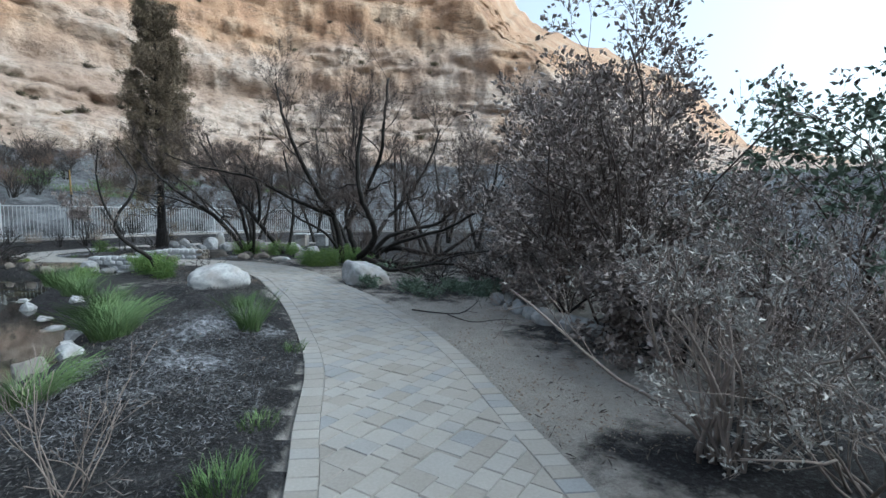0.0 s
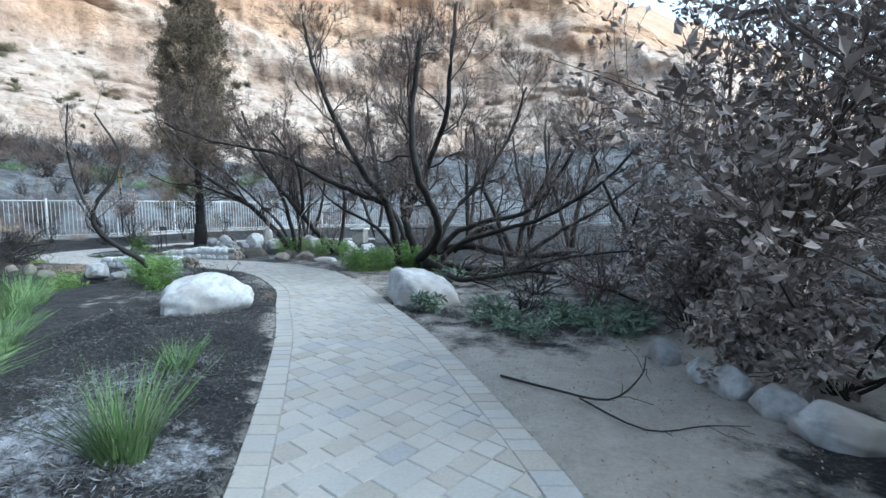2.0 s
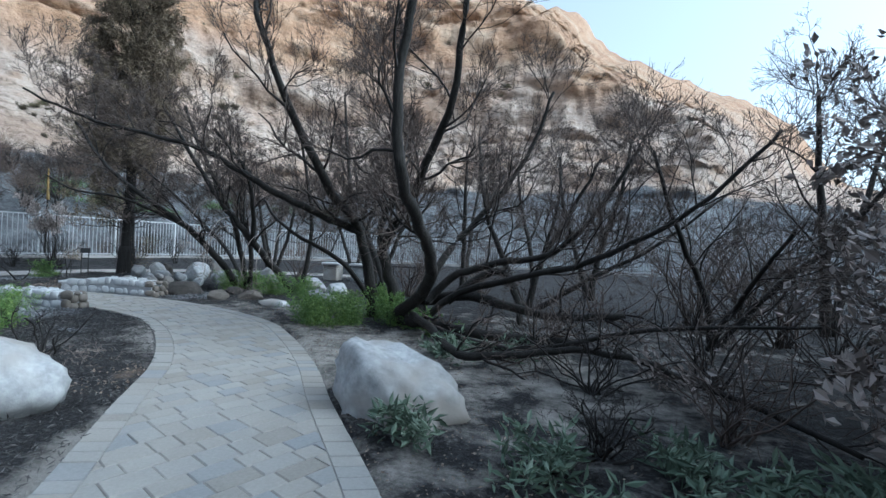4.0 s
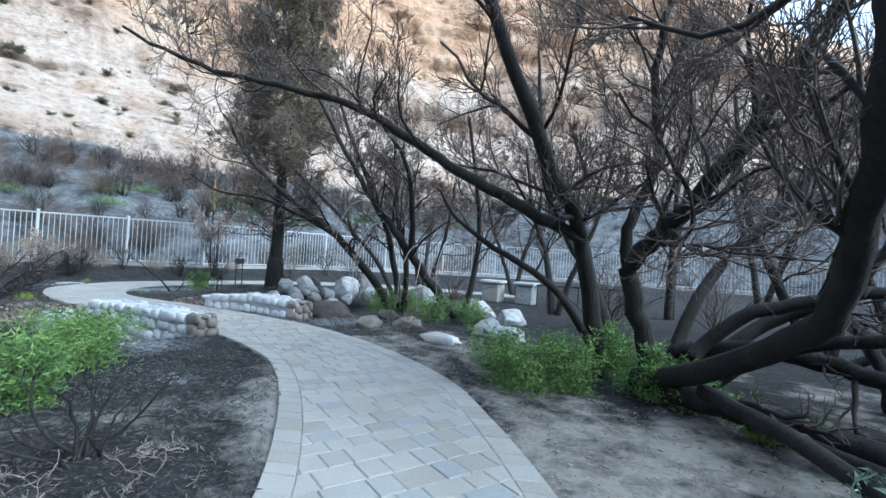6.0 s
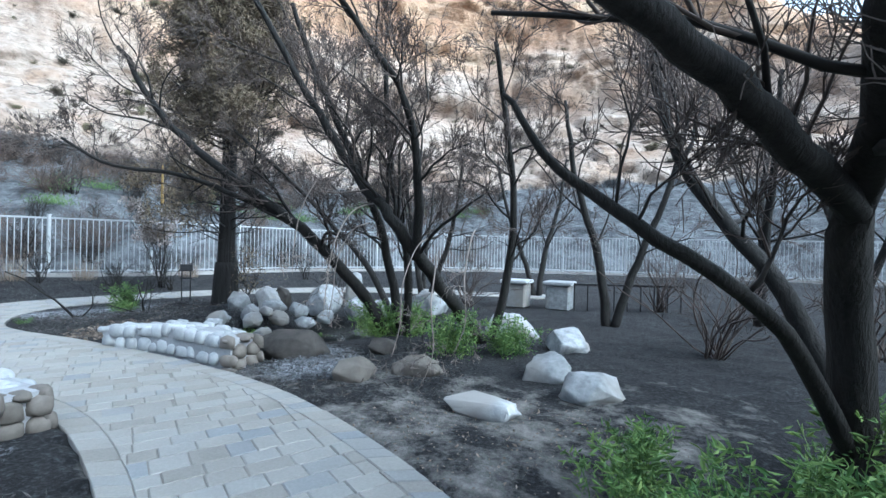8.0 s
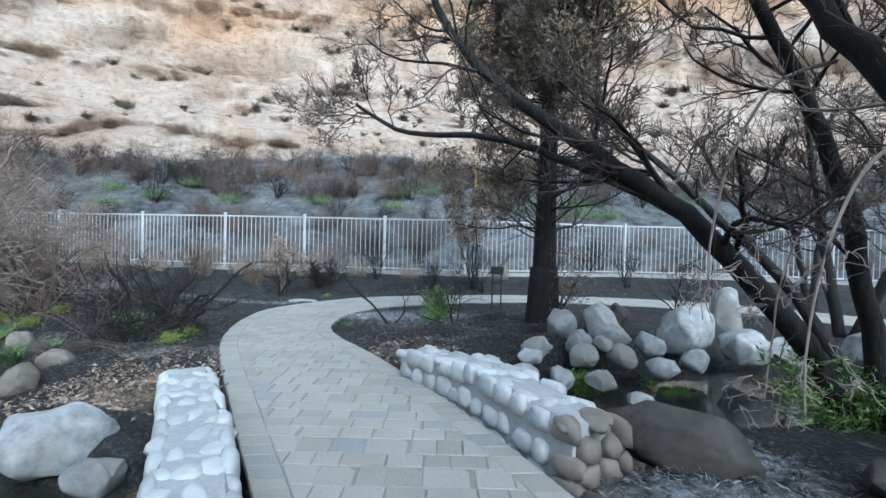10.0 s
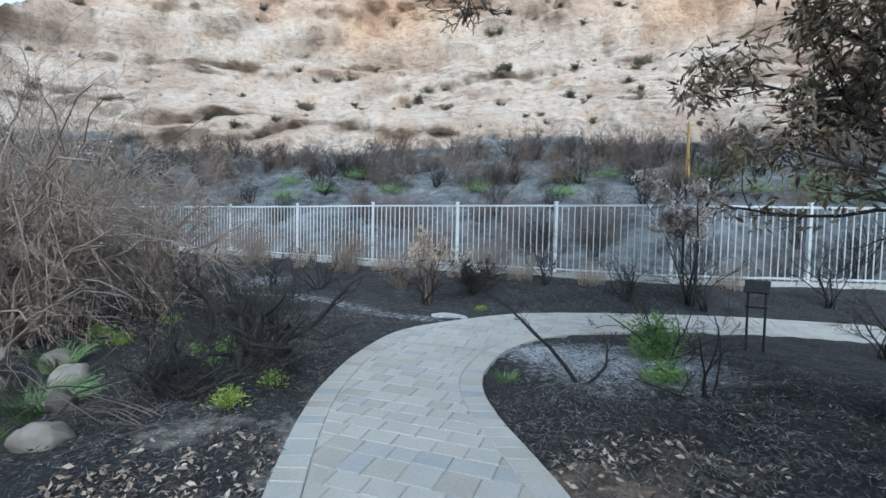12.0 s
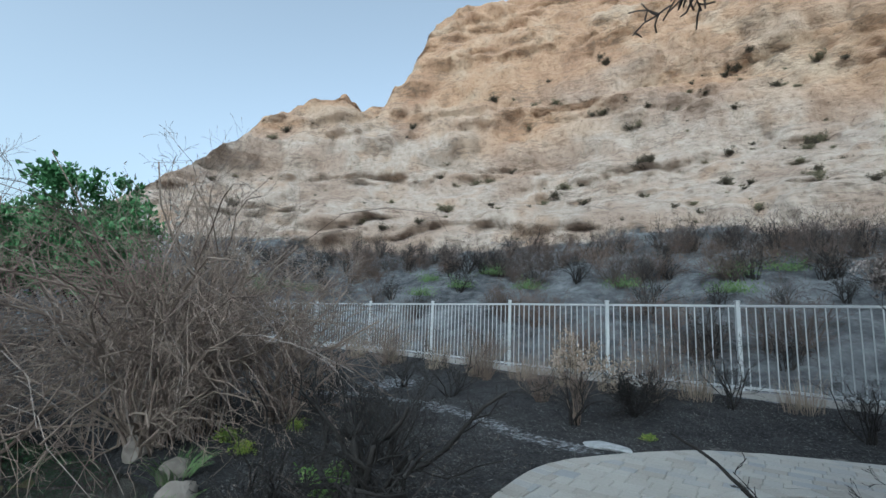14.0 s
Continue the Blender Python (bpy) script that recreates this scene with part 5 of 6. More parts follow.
shrub("burnt_sapling", -13.6, 20.4, "charred leaning stem with a few leaves", 86, 0.7, 0.6, 4, None, twig=TWIG_CHAR, r=0.014, group="burnt shrubs", last=2, lean=1.5, kids=(2, 3), bend=0.15)
for k, (x, y, s, h, c) in enumerate(((-20.7, 16.6, 0.7, 0.9, 0), (-18.95, 18.7, 0.6, 1.2, 1), (-19.6, 21.3, 0.8, 1.1, 0), (-18.3, 22.4, 0.6, 0.9, 0), (-17.7, 23.5, 0.6, 1.4, 0), (-21.6, 15.4, 0.9, 0.8, 0), (-19.2, 14.5, 0.9, 0.8, 0),
                                     (-20.3, 18.3, 0.8, 0.9, 2), (-20.0, 20.2, 0.7, 1.3, 2), (-17.3, 25.6, 0.8, 1.3, 0), (-16.6, 27.6, 0.9, 1.3, 0), (-22.0, 17.2, 0.8, 1.1, 2), (-24.0, 14.3, 1.0, 1.3, 2), (-13.2, 25.0, 0.9, 1.0, 0), (-14.8, 23.6, 0.7, 0.8, 0))):
    shrub("burnt_brush", x, y, ("burnt black shrub near the fence", "burnt shrub with a dry rust-brown top", "dry tan brush against the fence")[c], 90 + k, s, h, 9 if c < 2 else 40, None,
          twig=(TWIG_CHAR, TWIG_CHAR, CANE_TAN)[c], r=0.014 if c < 2 else 0.006, group="burnt shrubs along the fence", last=3 if c < 2 else 2, lean=1.0, kids=(3, 5), bend=0.25)
shrub("sapling", -18.0, 23.4, "burnt sapling with a clump of dead leaves", 110, 0.7, 2.1, 7, DEAD_LEAF, 0.07, 3, 0.5, TWIG_CHAR, 0.02, "burnt shrubs along the fence", 3, 0.6, (3, 5), 0.12, 0.08, 1.2)
shrub("dark_bush", -19.4, 19.75, "round dark burnt bush", 111, 0.6, 0.62, 34, None, 0.06, 1, 0.4, TWIG_CHAR, 0.010, "burnt shrubs along the fence", 3, 1.4, (4, 6))
shrub("dry_tuft", -18.9, 18.75, "dry rust-coloured tuft on a burnt stem", 112, 0.35, 1.15, 14, LITTER, 0.06, 3, 0.5, CANE_TAN, 0.008, "burnt shrubs along the fence", 2, 0.7, (3, 4), 0.15, 0.05, 0.85)


# ---- arching dry canes at the pond ----
def canes(x, y, count, size, tall, seed, label):
    rng = random.Random(seed)
    t = thing("cane_thicket", x, y, gz(x, y), label, "shrub", "dry cane thicket")
    fine, thick = [], []
    for _ in range(count):
        a, s = rng.uniform(0, 6.283), size * rng.uniform(0.3, 1.4)
        h = tall * rng.uniform(0.55, 1.1)
        bx, by = rng.gauss(0, 0.3), rng.gauss(0, 0.3)
        fall = rng.uniform(0.3, 1.15)
        pts = []
        for i in range(8):
            u = i / 7
            pts.append((bx + math.cos(a) * s * u ** 1.3 + rng.gauss(0, 0.02 + 0.05 * u), by + math.sin(a) * s * u ** 1.3 + rng.gauss(0, 0.02 + 0.05 * u), h * (1.75 * u - (0.75 + fall * 0.8) * u * u) + rng.gauss(0, 0.02)))
        (thick if rng.random() < 0.25 else fine).append((pts, rng.uniform(0.005, 0.0105), 0.003))
        if rng.random() < 0.75:
            sprout(rng, pts, 0.008, 0.005, 0.9, 0, 1, [[], fine], 0.25, -0.08, (3, 6), 0.6, 42, 0.25)
    for nm, cs in (("cane_growth", fine), ("old_cane_growth", thick)):
        v, f = tubes(cs, 3)
        part(nm, mesh_from(nm, v, f, CANE_TAN if nm == "cane_growth" else TWIG_PALE), t, kind="stuff")


canes(-16.6, 13.5, 230, 2.3, 3.4, 120, "dense thicket of dry tan arching canes")
canes(-15.4, 11.4, 170, 2.2, 3.4, 121, "dense thicket of dry tan arching canes")
canes(-18.6, 12.4, 120, 2.1, 3.2, 122, "dense thicket of dry tan arching canes")
for k, (x, y, s, h, n) in enumerate(((-16.9, 13.2, 1.9, 3.7, 54), (-15.5, 11.4, 1.8, 3.7, 46), (-18.6, 12.4, 1.9, 3.6, 40), (-17.6, 14.5, 1.4, 2.3, 34), (-16.1, 13.7, 1.3, 1.9, 30))):
    shrub("cane_thicket", x, y, "dense tangle of dry tan twigs by the pond", 520 + k, s, h, n, None, twig=CANE_TAN if k % 2 else CANE_PALE, r=0.02, group="dry cane thicket", last=3, lean=1.0, kids=(3, 5), bend=0.26, up=-0.01)
for k, (x, y, h) in enumerate(((-17.3, 13.4, 3.4), (-17.0, 12.8, 3.0), (-16.8, 14.0, 2.9), (-17.8, 12.4, 3.2))):
    shrub("tall_reed", x, y, "tall thin reed with sparse leaves at its tip", 124 + k, 0.35, h, 4, PALE_LEAF, 0.07, 1, 0.35, CANE_TAN, 0.007, "tall reeds in the thicket", 2, 0.5, (2, 3), 0.04, 0.1, h * 0.7)


# ---- green growth ----
def tuft(x, y, label, seed, count, height_m, spread, width=0.004, droop=0.5, mat=GRASS, group="grass tufts", lean=0.35, name="grass_tuft"):
    v, f = blades(random.Random(seed), count, height_m, spread, width, droop, lean)
    ob = new(name, mesh_from(name, v, f, mat))
    ob.location = (x, y, gz(x, y))
    tagged(ob, label, "grass", group)


for k, (x, y, n, h, s, d) in enumerate(((-4.35, 8.55, 420, 0.62, 0.22, 0.6), (-2.5, 8.75, 260, 0.62, 0.12, 0.25), (-1.65, 8.2, 70, 0.16, 0.12, 0.3), (-3.35, 6.4, 380, 0.5, 0.2, 0.7), (-4.75, 9.1, 380, 0.6, 0.2, 0.7), 
                                        (-0.95, 5.35, 260, 0.16, 0.2, 0.3), (-0.85, 4.7, 260, 0.14, 0.2, 0.3), (-1.15, 6.2, 140, 0.12, 0.15, 0.3), (-5.9, 10.3, 300, 0.5, 0.2, 0.5), (-7.6, 11.6, 320, 0.55, 0.25, 0.4), (-9.3, 12.9, 300, 0.6, 0.25, 0.4),
                                        (-3.7, 5.2, 300, 0.45, 0.2, 0.6), (-14.35, 15.1, 300, 0.36, 0.14, 0.9), (-14.1, 14.85, 220, 0.32, 0.14, 0.9), (-3.2, 9.9, 120, 0.3, 0.12, 0.4), (-14.45, 18.95, 90, 0.14, 0.09, 0.4), (-5.3, 9.5, 260, 0.5, 0.2, 0.7),
                                        (-15.4, 14.6, 120, 0.35, 0.12, 0.6), (-8.6, 12.5, 260, 0.5, 0.3, 0.4))):
    tuft(x, y, "tuft of fresh green grass on burnt soil", 130 + k, n, h, s, 0.0045, d)


for k, (x, y, n, h) in enumerate(((-21.2, 18.9, 170, 0.9), (-20.8, 19.7, 150, 0.8), (-22.4, 17.0, 190, 1.0), (-23.3, 15.9, 170, 0.9), (-20.1, 20.9, 150, 0.85), (-19.4, 22.2, 120, 0.7), (-24.4, 14.5, 190, 1.0), (-21.8, 18.0, 120, 0.6),
                                  (-25.6, 13.0, 170, 0.9), (-18.5, 24.6, 110, 0.7))):
    tuft(x, y, "dry tan grass clump against the white fence", 230 + k, n, h, 0.3, 0.005, 0.25, DRY_GRASS, "dry grass along the fence", 0.22, "dry_grass_tuft")


def fern(x, y, label, seed, stems, size, tall, mat=FERN, leaf_size=0.05, group="regrown ferns", per=3, name="fern_clump"):
    """Feathery shoots regrown from the foot."""
    rng = random.Random(seed)
    t = thing(name, x, y, gz(x, y), label, "plant", group)
    cs, spots = [], []
    for _ in range(stems):
        a, s, h = rng.uniform(0, 6.283), size * rng.uniform(0.1, 1.0), tall * rng.uniform(0.5, 1.1)
        bx, by = rng.gauss(0, size * 0.3), rng.gauss(0, size * 0.3)
        pts = [(bx + math.cos(a) * s * u * u, by + math.sin(a) * s * u * u, h * (1.25 * u - 0.35 * u * u)) for u in (0, 0.2, 0.4, 0.6, 0.8, 1.0)]
        cs.append((pts, 0.004, 0.0015))
        for i in range(1, 6):
            w = 0.13 * (1.1 - i / 6)
            for _ in range(per * 4):
                f = rng.random()
                p = tuple(u + (v - u) * f for u, v in zip(pts[i - 1], pts[i]))
                q = rng.uniform(0, 6.283)
                spots.append(((p[0] + math.cos(q) * w * rng.random(), p[1] + math.sin(q) * w * rng.random(), p[2] + rng.gauss(0, 0.015)), (math.cos(q), math.sin(q), 0.4)))
    v, f = tubes(cs, 3)
    part("stalk_growth", mesh_from("stalk_growth", v, f, mat), t, kind="stuff")
    v, f = leaves(rng, spots, leaf_size * 1.15, 0.28, 0.2)
    part("frond_growth", mesh_from("frond_growth", v, f, mat), t, kind="stuff")


for k, (x, y, n, s, h) in enumerate(((-4.7, 17.4, 70, 0.55, 0.66), (-4.25, 17.75, 50, 0.4, 0.62), (-3.95, 18.6, 50, 0.4, 0.7), (-3.45, 17.9, 40, 0.35, 0.6), (-3.0, 17.75, 24, 0.3, 0.35), (-2.5, 17.2, 14, 0.3, 0.25), (-6.3, 13.7, 0, 0, 0),
                                     (-8.4, 14.9, 60, 0.5, 0.65), (-7.6, 14.3, 46, 0.4, 0.6), (-9.1, 15.4, 40, 0.4, 0.5), (-7.7, 20.9, 40, 0.4, 0.6), (-7.0, 21.3, 34, 0.4, 0.5), (-5.2, 18.1, 24, 0.3, 0.5), (-9.6, 13.9, 36, 0.4, 0.5))):
    if n:
        fern(x, y, "clump of fresh green feathery fern regrown after fire", 160 + k, n, s, h)
for k, (x, y, n, s, h) in enumerate(((-9.2, 21.4, 50, 0.45, 0.6), (-8.8, 21.8, 40, 0.4, 0.55), (-11.25, 20.7, 26, 0.3, 0.35), (-10.9, 21.6, 22, 0.3, 0.35), (-14.9, 20.75, 34, 0.3, 0.55), (-15.3, 16.15, 20, 0.25, 0.22), (-13.95, 20.2, 10, 0.2, 0.2))):
    fern(x, y, "leafy green shoots sprouting from burnt stems", 180 + k, n, s, h, FERN, 0.055, "regrown shoots", 2, "green_shoots")
for k, (x, y, n, s, h) in enumerate(((-16.3, 14.75, 20, 0.2, 0.25), (-16.7, 14.3, 22, 0.22, 0.28), (-13.95, 16.6, 16, 0.2, 0.22), (-14.5, 16.85, 10, 0.15, 0.2), (-17.3, 14.9, 18, 0.2, 0.25), (-18.2, 19.6, 8, 0.1, 0.12))):
    fern(x, y, "small yellow-green sprout on burnt soil", 190 + k, n, s * 0.65, h * 0.6, SPROUT, 0.04, "yellow-green sprouts", 1, "sprout")
for k, (x, y) in enumerate(((0.3, 12.8), (0.0, 13.2), (0.7, 12.4), (0.9, 12.9), (-0.9, 12.9), (-1.2, 16.0), (-1.9, 13.2), (-0.5, 12.2), (-2.1, 15.9))):
    fern(x, y, "low dusty sage-green leafy plant on dirt", 200 + k, 14, 0.35, 0.28, SAGE, 0.10, "dusty sage plants", 1, "sage_plant")

# fallen twigs on the dirt strip
for k, (pts, r) in enumerate(((((-0.55, 10.7, 0.02), (-0.1, 10.45, 0.03), (0.3, 10.2, 0.08), (0.55, 10.4, 0.2), (0.62, 10.6, 0.3)), 0.013), (((0.1, 10.3, 0.04), (0.5, 9.9, 0.02), (0.9, 10.0, 0.04), (1.2, 10.1, 0.02)), 0.009))):
    t = thing("fallen_twig", pts[0][0], pts[0][1], gz(*pts[0][:2]), "dark fallen twig lying on pale dirt", "branch", "fallen twigs")
    out = [[], []]
    line = smooth_line([(p[0] - pts[0][0], p[1] - pts[0][1], p[2]) for p in pts], 4)
    sprout(random.Random(k), line, r, r * 0.4, 0.6, 0, 1, out, 0.2, 0, (3, 4), 0.5, 40, 0.2)
    v, f = tubes([(line, r, r * 0.3)] + out[1], 5)
    part("wood", mesh_from("wood", v, f, TWIG_CHAR, True), t)


# ---- litter ----
def scatter(name, label, mat, spots, count, size, seed, narrow=0.5, lift=0.012):
    rng = random.Random(seed)
    xs, ys = [], []
    while len(xs) < count:
        cx, cy, r = rng.choice(spots)
        a, q = rng.uniform(0, 6.283), r * math.sqrt(rng.random())
        xs.append(cx + q * math.cos(a))
        ys.append(cy + q * math.sin(a))
    z, wet, din, on, dp = height(np.array(xs), np.array(ys))
    pts = [((x, y, h + rng.uniform(0.2, 1) * lift), (rng.gauss(0, 1), rng.gauss(0, 1), rng.gauss(0, 0.12))) for x, y, h, w, o in zip(xs, ys, z, wet, on) if not o and w < 0]
    v, f = leaves(rng, pts, size, narrow, 0.25)
    tagged(new(name, mesh_from(name, v, f, mat)), label, "litter", kind="stuff")


scatter("leaf_litter", "dry tan fallen leaves on the ground", LITTER, [(-12.2, 16.4, 0.8), (-12.5, 16.2, 0.5), (-12.0, 16.0, 0.6), (-12.6, 19.3, 0.6), (-12.9, 16.7, 0.7)], 2000, 0.05, 1)
scatter("leaf_litter", "scattered dry leaves on dirt", LITTER, [(-2.0, 16.0, 1.5), (1.3, 8.5, 1.2), (-4.7, 13.8, 0.6), (-3.0, 16.5, 1.2), (-0.3, 13.0, 1.2), (-6.5, 18.6, 1.0), (1.3, 6.8, 0.6), (-13.4, 20.2, 1.2), (-3.2, 8.2, 1.8)], 1500, 0.035, 2)
scatter("mulch", "charred mulch chips over the burnt bed", CHIP, [(-2.6, 7.6, 1.6), (-3.2, 9.4, 1.7), (-3.8, 11.0, 1.6), (-2.2, 6.0, 1.3), (-5.2, 12.3, 1.4), (-6.6, 14.6, 1.6), (-7.6, 15.2, 1.4)], 20000, 0.05, 3, 0.16, 0.025)
scatter("mulch", "charred mulch chips over the burnt bed", CHIP, [(-14.5, 16.2, 1.4), (-13.6, 19.9, 1.3), (-14.7, 20.6, 1.4), (-16.8, 16.2, 1.6), (-18.6, 19.0, 1.8), (-18.8, 16.2, 1.8), (-13.0, 21.2, 1.3), (-13.2, 19.3, 1.0), (-13.0, 16.2, 1.0), (-12.0, 20.0, 0.8), (-8.2, 19.6, 1.3), (-19, 22, 1.6)], 26000, 0.05, 4, 0.14, 0.02)


scatter("ash_straw", "ash-grey burnt straw on charred soil", ASH_STRAW, [(-3.0, 8.4, 0.9), (-2.4, 7.3, 1.1), (-2.0, 6.3, 0.8), (-3.6, 9.8, 0.7), (-8.8, 19.4, 0.7), (-14.7, 20.3, 0.9), (-9.2, 16.0, 0.8), (-2.9, 6.4, 0.8)], 17000, 0.06, 5, 0.028, 0.025)
scatter("grit", "pale grit and crumbled leaves on the dirt strip", LITTER, [(0.9, 8.2, 1.1), (0.5, 9.6, 1.2), (1.6, 7.0, 1.0), (-0.6, 11.6, 1.1), (0.9, 10.6, 0.8), (-2.8, 15.2, 1.2), (-4.2, 16.6, 1.0), (-6.0, 18.4, 1.2), (-1.5, 13.2, 0.9)], 5200, 0.022, 6, 0.6, 0.008)
scatter("twig_litter", "dark twig litter strewn over the dirt", TWIG_BITS, [(-0.2, 13.2, 1.3), (0.8, 12.2, 0.9), (-1.6, 15.6, 1.4), (-3.4, 17.0, 1.2), (1.5, 6.6, 0.9), (1.9, 8.6, 0.8), (-14.6, 16.4, 1.4), (-13.4, 20.2, 1.3), (-16.5, 17.0, 1.2), (-6.2, 14.0, 1.0), (-8.0, 19.6, 1.0)], 2400, 0.08, 7, 0.03, 0.008)


# ---- scrub on the sooty slope ----
def slope_scrub():
    rng = random.Random(300)
    first = shrub("slope_scrub", 0, 0, "burnt leafless scrub on the sooty slope", 301, 1.4, 1.3, 14, None, twig=TWIG_CHAR, r=0.022, group="scrub on the slope", last=3, lean=0.9, kids=(3, 5))
    second = shrub("slope_scrub", 0, 0, "grey leafless scrub on the sooty slope", 302, 1.7, 1.1, 20, None, twig=TWIG_GREY, r=0.017, group="scrub on the slope", last=3, lean=1.0, kids=(3, 5))
    third = shrub("slope_scrub", 0, 0, "fine rust-brown dry scrub on the sooty slope", 303, 1.6, 0.9, 30, None, twig=CANE_RUST, r=0.010, group="scrub on the slope", last=3, lean=1.0, kids=(3, 5))
    high = [p for p in SLOPE if p[2] > 3.6]
    for k in range(290):
        p = rng.choice(high if k % 3 else SLOPE)
        s = rng.uniform(0.7, 1.6)
        src = (first, second, third, second, first)[k % 5]
        m = Matrix.Translation((p[0], p[1], p[2] - 0.08)) @ Matrix.Rotation(rng.uniform(0, 6.28), 4, "Z")
        if k < 3:
            src.matrix_basis = m
        else:
            copy_thing(src, m).scale = (s, s, s)
    rock_a = shrub("rock_scrub", 0, 0, "dark dry scrub rooted in the sandstone", 304, 0.9, 0.7, 16, OLIVE_DARK, 0.12, 1, 0.4, TWIG_GREY, 0.018, "scrub on the rock", 2, 1.2, (3, 5))
    rock_b = shrub("rock_scrub", 0, 0, "olive-tan dry scrub rooted in the sandstone", 305, 0.9, 0.8, 18, OLIVE_DRY, 0.11, 1, 0.4, TWIG_GREY, 0.015, "scrub on the rock", 2, 1.2, (3, 5))
    for k in range(280):
        p = rng.choice(CREVICES if k % 4 else LEDGES)
        s = 0.22 + 0.75 * rng.random() ** 2
        m = Matrix.Translation((p[0], p[1], p[2] - 0.1)) @ Matrix.Rotation(rng.uniform(0, 6.28), 4, "Z")
        if k < 2:
            (rock_a, rock_b)[k].matrix_basis = m
        else:
            copy_thing((rock_a, rock_b)[k % 2], m).scale = (s * 1.2, s * 1.2, s)


slope_scrub()
GREEN_AT = [p for p in SLOPE if 2.6 < p[2] < 4.4]
for k in range(30):
    rng = random.Random(400 + k)
    p = rng.choice(GREEN_AT)
    t = thing("green_scrub", p[0], p[1], p[2], "low green regrowth on the sooty slope", "plant", "green regrowth on the slope")
    v, f = leaves(rng, [((rng.gauss(0, 0.55), rng.gauss(0, 0.4), abs(rng.gauss(0, 0.22))), (0, 0, 1)) for _ in range(420)], 0.15, 0.3)
    part("foliage", mesh_from("foliage", v, f, GRASS), t, kind="stuff")

# the tall dry flower stalk at the fence
t = thing("flower_stalk", -19.33, 24.22, gz(-19.33, 24.22), "tall dry yellow flower stalk behind the fence", "plant")
v, f = tubes([(smooth_line([(0, 0, 0), (0.02, 0, 1.6), (0.0, 0.03, 2.6)], 4), 0.035, 0.03)], 6)
part("stalk", mesh_from("stalk", v, f, TWIG_CHAR, True), t)
v, f = tubes([(smooth_line([(0, 0.03, 2.2), (-0.02, 0.03, 2.8), (-0.05, 0.05, 3.4)], 4), 0.05, 0.02)], 7)
part("head", mesh_from("head", v, f, varied("dry_yellow_head", (0.14, 0.09, 0.035), (0.36, 0.25, 0.09), 30, 0.8, 0.8, 0.02, None, 0), True), t, "ochre-yellow seed head")

# leafy trees far behind the thicket
for k, (x, y, h) in enumerate(((-27.5, 1.2, 5.2), (-25.5, -1.2, 5.4))):
    shrub("leafy_tree", x, y, "far leafy green tree beyond the thicket", 420 + k, 3.6, h, 12, TREE_GREEN, 0.24, 2, 0.6, TWIG_CHAR, 0.07, "far leafy trees", 3, 0.8, (4, 6), 0.2, 0.05, 2.0, "tree")

# ---- pavers, last ----
PAVER_TONES = [(0.0, (0.20, 0.181, 0.158)), (0.25, (0.27, 0.252, 0.228)), (0.55, (0.315, 0.302, 0.28)), (0.8, (0.275, 0.27, 0.26)), (1.0, (0.175, 0.196, 0.228))]


def paver_material(name, per_island):
    m, nt, b = node_mat(name, 0.85)
    if per_island:
        rnd = nt.nodes.new("ShaderNodeNewGeometry").outputs["Random Per Island"]
    else:
        rnd = nt.nodes.new("ShaderNodeObjectInfo").outputs["Random"]
    fine = noise_node(nt, 45, 6, 0.7)
    col = mix(nt, 0.33, ramp(nt, rnd, PAVER_TONES), ramp(nt, noise_node(nt, 2.0, 5, 0.6), [(0.3, (0.192, 0.185, 0.174)), (0.7, (0.326, 0.318, 0.303))]))
    col = mix(nt, 0.22, col, ramp(nt, fine, [(0.3, (0.148, 0.141, 0.133)), (0.7, (0.407, 0.400, 0.385))]))
    nt.links.new(col, b.inputs["Base Color"])
    bump(nt, b, fine, 0.5, 0.004)
    return m


PAVER_ONE, PAVER_ALL = paver_material("paver_single", False), paver_material("paver_joined", True)
GAP, BORDER = 0.003, 0.205


def prism(poly, z=0.0):
    """A paver with a chamfered upper edge over a convex outline."""
    n = len(poly)
    cx, cy = sum(p[0] for p in poly) / n, sum(p[1] for p in poly) / n
    v = [(x, y, z - 0.05) for x, y in poly] + [(x, y, z - 0.007) for x, y in poly]
    v += [(x + (cx - x) * 0.008 / max(0.02, math.hypot(cx - x, cy - y)), y + (cy - y) * 0.008 / max(0.02, math.hypot(cx - x, cy - y)), z) for x, y in poly]
    f = []
    for k in range(n):
        j = (k + 1) % n
        f += [(k, j, n + j, n + k), (n + k, n + j, 2 * n + j, 2 * n + k)]
    f.append(tuple(range(2 * n, 3 * n)))
    return v, f


def clip(poly, p, d, keep):
    """The part of a convex outline on one side of a line."""
    out = []
    side = [keep * (d[0] * (q[1] - p[1]) - d[1] * (q[0] - p[0])) for q in poly]
    for i in range(len(poly)):
        j = (i + 1) % len(poly)
        if side[i] >= 0:
            out.append(poly[i])
        if side[i] * side[j] < 0:
            t = side[i] / (side[i] - side[j])
            out.append((poly[i][0] + (poly[j][0] - poly[i][0]) * t, poly[i][1] + (poly[j][1] - poly[i][1]) * t))
    return out


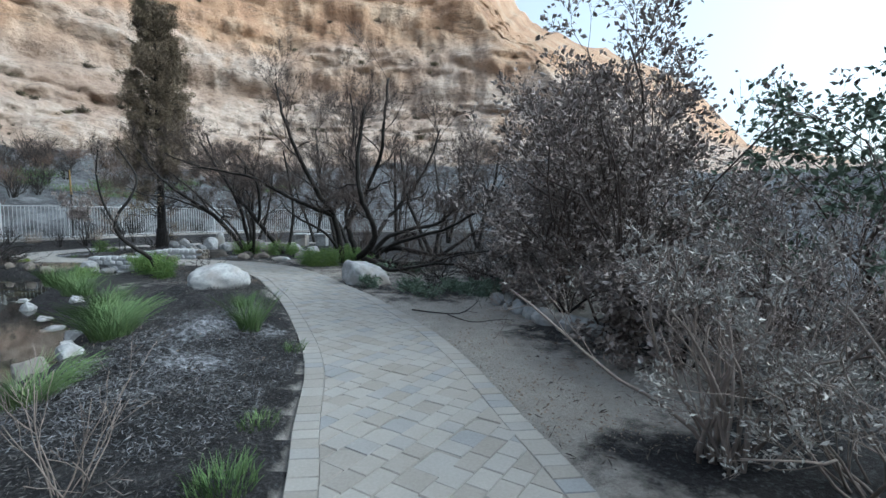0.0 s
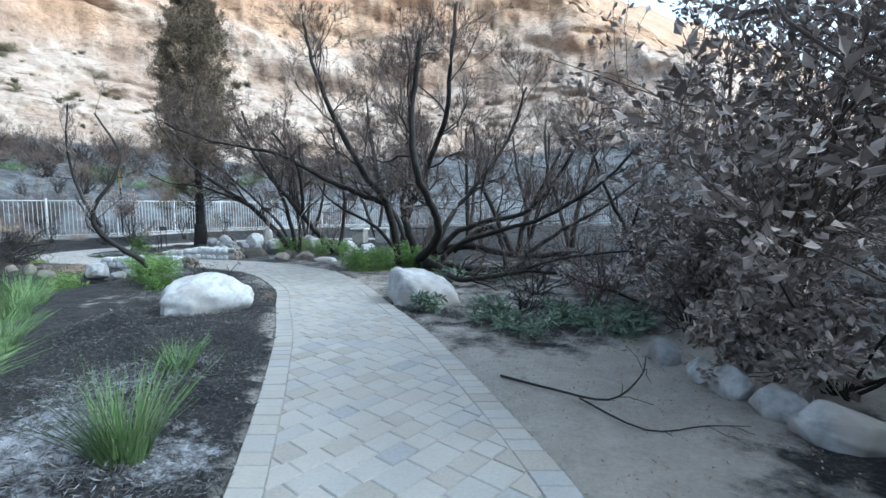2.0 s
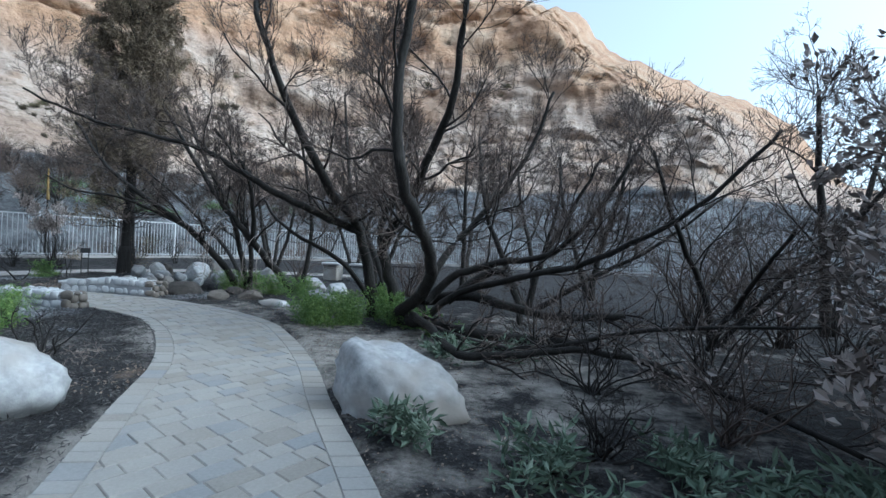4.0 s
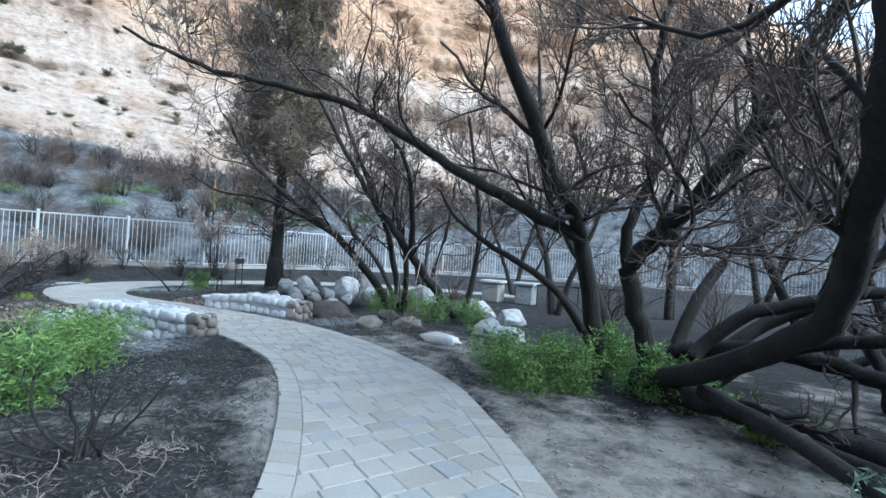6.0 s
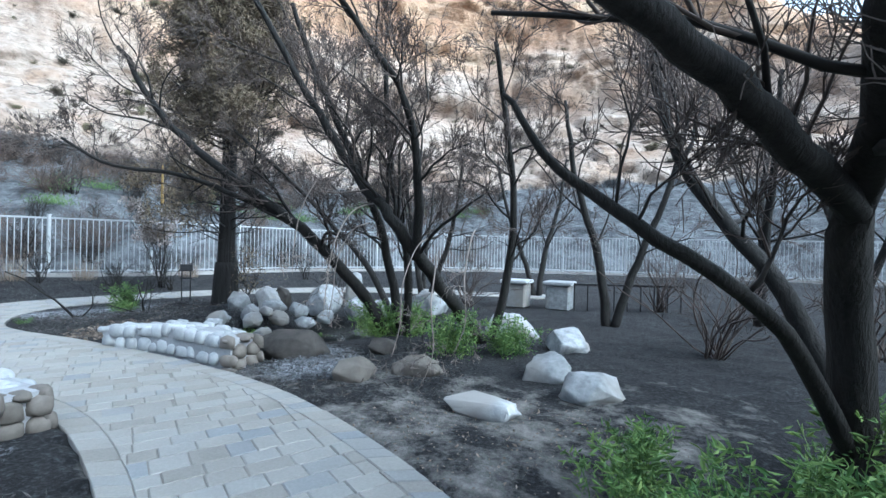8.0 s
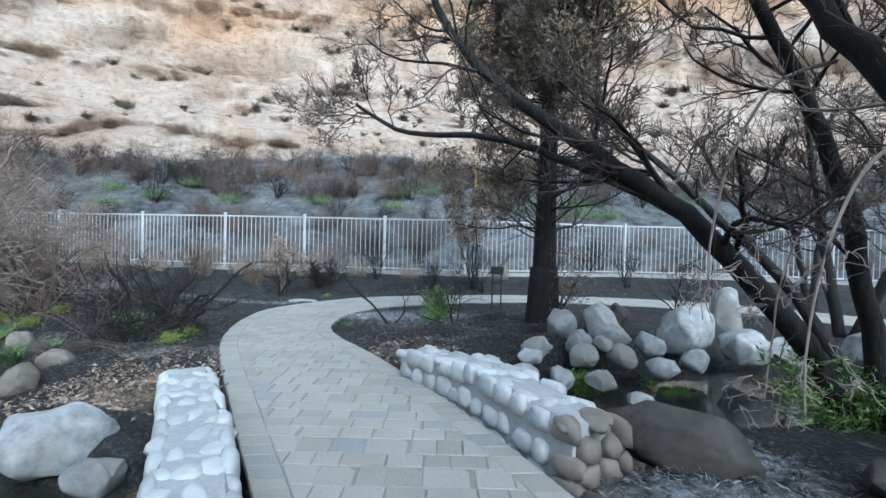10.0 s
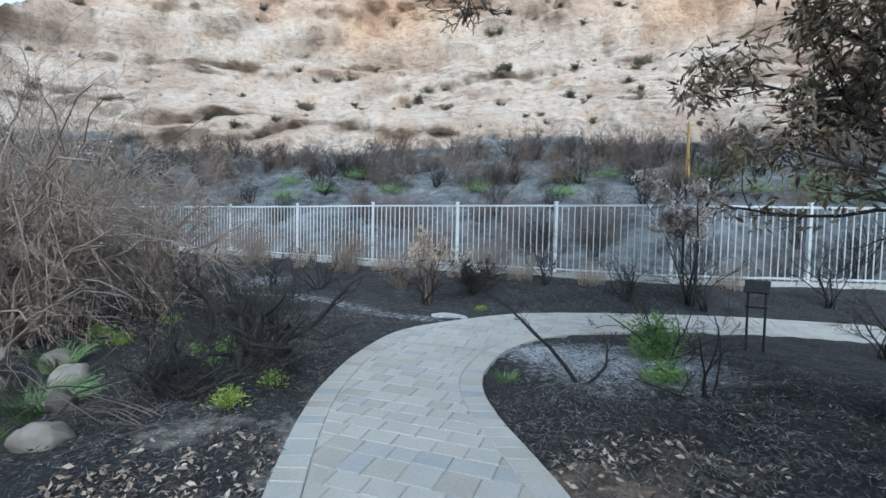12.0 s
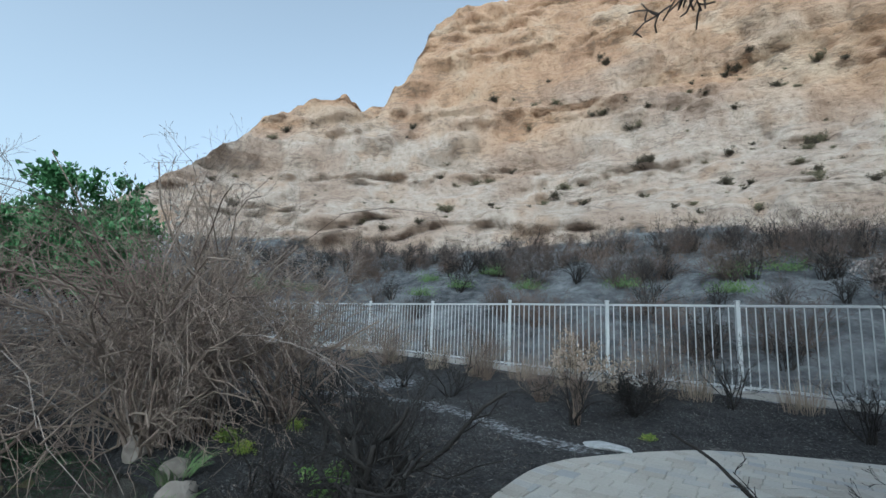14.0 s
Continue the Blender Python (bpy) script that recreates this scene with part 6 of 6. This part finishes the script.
def pave():
    rng = random.Random(77)
    width = np.hypot(*(RE - LE).T)[:, None]
    li, ri = LE + (RE - LE) * BORDER / width, RE + (LE - RE) * BORDER / width
    bed_v = [(x, y, -0.010) for x, y in LE] + [(x, y, -0.010) for x, y in RE]
    n = len(LE)
    me = mesh_from("pavement", bed_v, [(i, i + 1, n + i + 1, n + i) for i in range(n - 1)], SAND_JOINT)
    floor = tagged(new("pavement", me), "winding footpath of grey and tan concrete pavers", "path", kind="structure")
    jv, jf, singles = [], [], 0
    shared = {}

    def near(x, y):
        return -11.4 < x < -7.9 or (5.6 < y < 7.4 and x > -3)

    def put(poly, key=None, mat=None):
        nonlocal singles
        cx, cy = sum(p[0] for p in poly) / len(poly), sum(p[1] for p in poly) / len(poly)
        dz = rng.gauss(0, 0.0016)
        if near(cx, cy) and singles < 420:
            singles += 1
            if key and key in shared:
                data = shared[key]
                m = Matrix.Translation((cx, cy, dz)) @ Matrix.Rotation(mat, 4, "Z")
            elif key:
                c, s = math.cos(-mat), math.sin(-mat)
                v, f = prism([((x - cx) * c - (y - cy) * s, (x - cx) * s + (y - cy) * c) for x, y in poly])
                data = shared[key] = mesh_from("paver", v, f, PAVER_ONE)
                m = Matrix.Translation((cx, cy, dz)) @ Matrix.Rotation(mat, 4, "Z")
            else:
                v, f = prism([(x - cx, y - cy) for x, y in poly])
                data, m = mesh_from("paver", v, f, PAVER_ONE), Matrix.Translation((cx, cy, dz))
            part("paver", data, floor).matrix_basis = m
        else:
            v, f = prism(poly, dz)
            b = len(jv)
            jv.extend(v)
            jf.extend(tuple(k + b for k in face) for face in f)

    # border courses, laid across the edge
    for edge, inner in ((LE, li), (RE, ri)):
        s = np.concatenate([[0], np.cumsum(np.hypot(*np.diff(edge, axis=0).T))])
        at = 0.0
        while at < s[-1] - 0.3:
            w = rng.choice((0.15, 0.15, 0.155, 0.23))
            q = [tuple(float(np.interp(u, s, e[:, k])) for k in (0, 1)) for e, u in ((edge, at + GAP), (edge, at + w - GAP), (inner, at + w - GAP), (inner, at + GAP))]
            put(q)
            at += w
    # the field, laid square to the bridge
    ang = math.atan2(0.469, -0.883) + math.pi / 2
    ux, uy = math.cos(ang), math.sin(ang)
    vx, vy = -uy, ux
    cx0, cy0 = -8.0, 14.0
    row = -22.0
    while row < 22.0:
        rw = rng.choice((0.17, 0.17, 0.225))
        at = -26.0 + rng.uniform(0, 0.2)
        while at < 26.0:
            w = rng.choice((0.17, 0.225, 0.225, 0.28))
            mx, my = cx0 + ux * (at + w / 2) + vx * (row + rw / 2), cy0 + uy * (at + w / 2) + vy * (row + rw / 2)
            dl = np.hypot(li[:, 0] - mx, li[:, 1] - my)
            il = int(dl.argmin())
            if dl[il] < 2.4:
                ir = int(np.hypot(ri[:, 0] - mx, ri[:, 1] - my).argmin())
                poly = []
                for a, b in ((at + GAP, row + GAP), (at + w - GAP, row + GAP), (at + w - GAP, row + rw - GAP), (at + GAP, row + rw - GAP)):
                    poly.append((cx0 + ux * a + vx * b, cy0 + uy * a + vy * b))
                whole = len(poly)
                area0 = w * rw
                for line, i, keep in ((li, il, -1), (ri, ir, 1)):
                    i0, i1 = max(0, i - 1), min(n - 1, i + 1)
                    d = line[i1] - line[i0]
                    d = d / np.hypot(*d)
                    nrm = np.array([-d[1], d[0]]) * keep
                    p = line[i] + nrm * GAP * 1.2
                    poly = clip(poly, p, d, keep) if len(poly) > 2 else []
                if len(poly) > 2:
                    area = abs(sum(poly[k][0] * poly[(k + 1) % len(poly)][1] - poly[(k + 1) % len(poly)][0] * poly[k][1] for k in range(len(poly)))) / 2
                    if area > 0.0012:
                        full = area > 0.96 * (w - 2 * GAP) * (rw - 2 * GAP)
                        put(poly, (round(w, 3), round(rw, 3)) if full else None, ang if full else None)
            at += w
        row += rw
    part("paver_field", mesh_from("paver_field", jv, jf, PAVER_ALL), floor, kind="stuff")


pave()
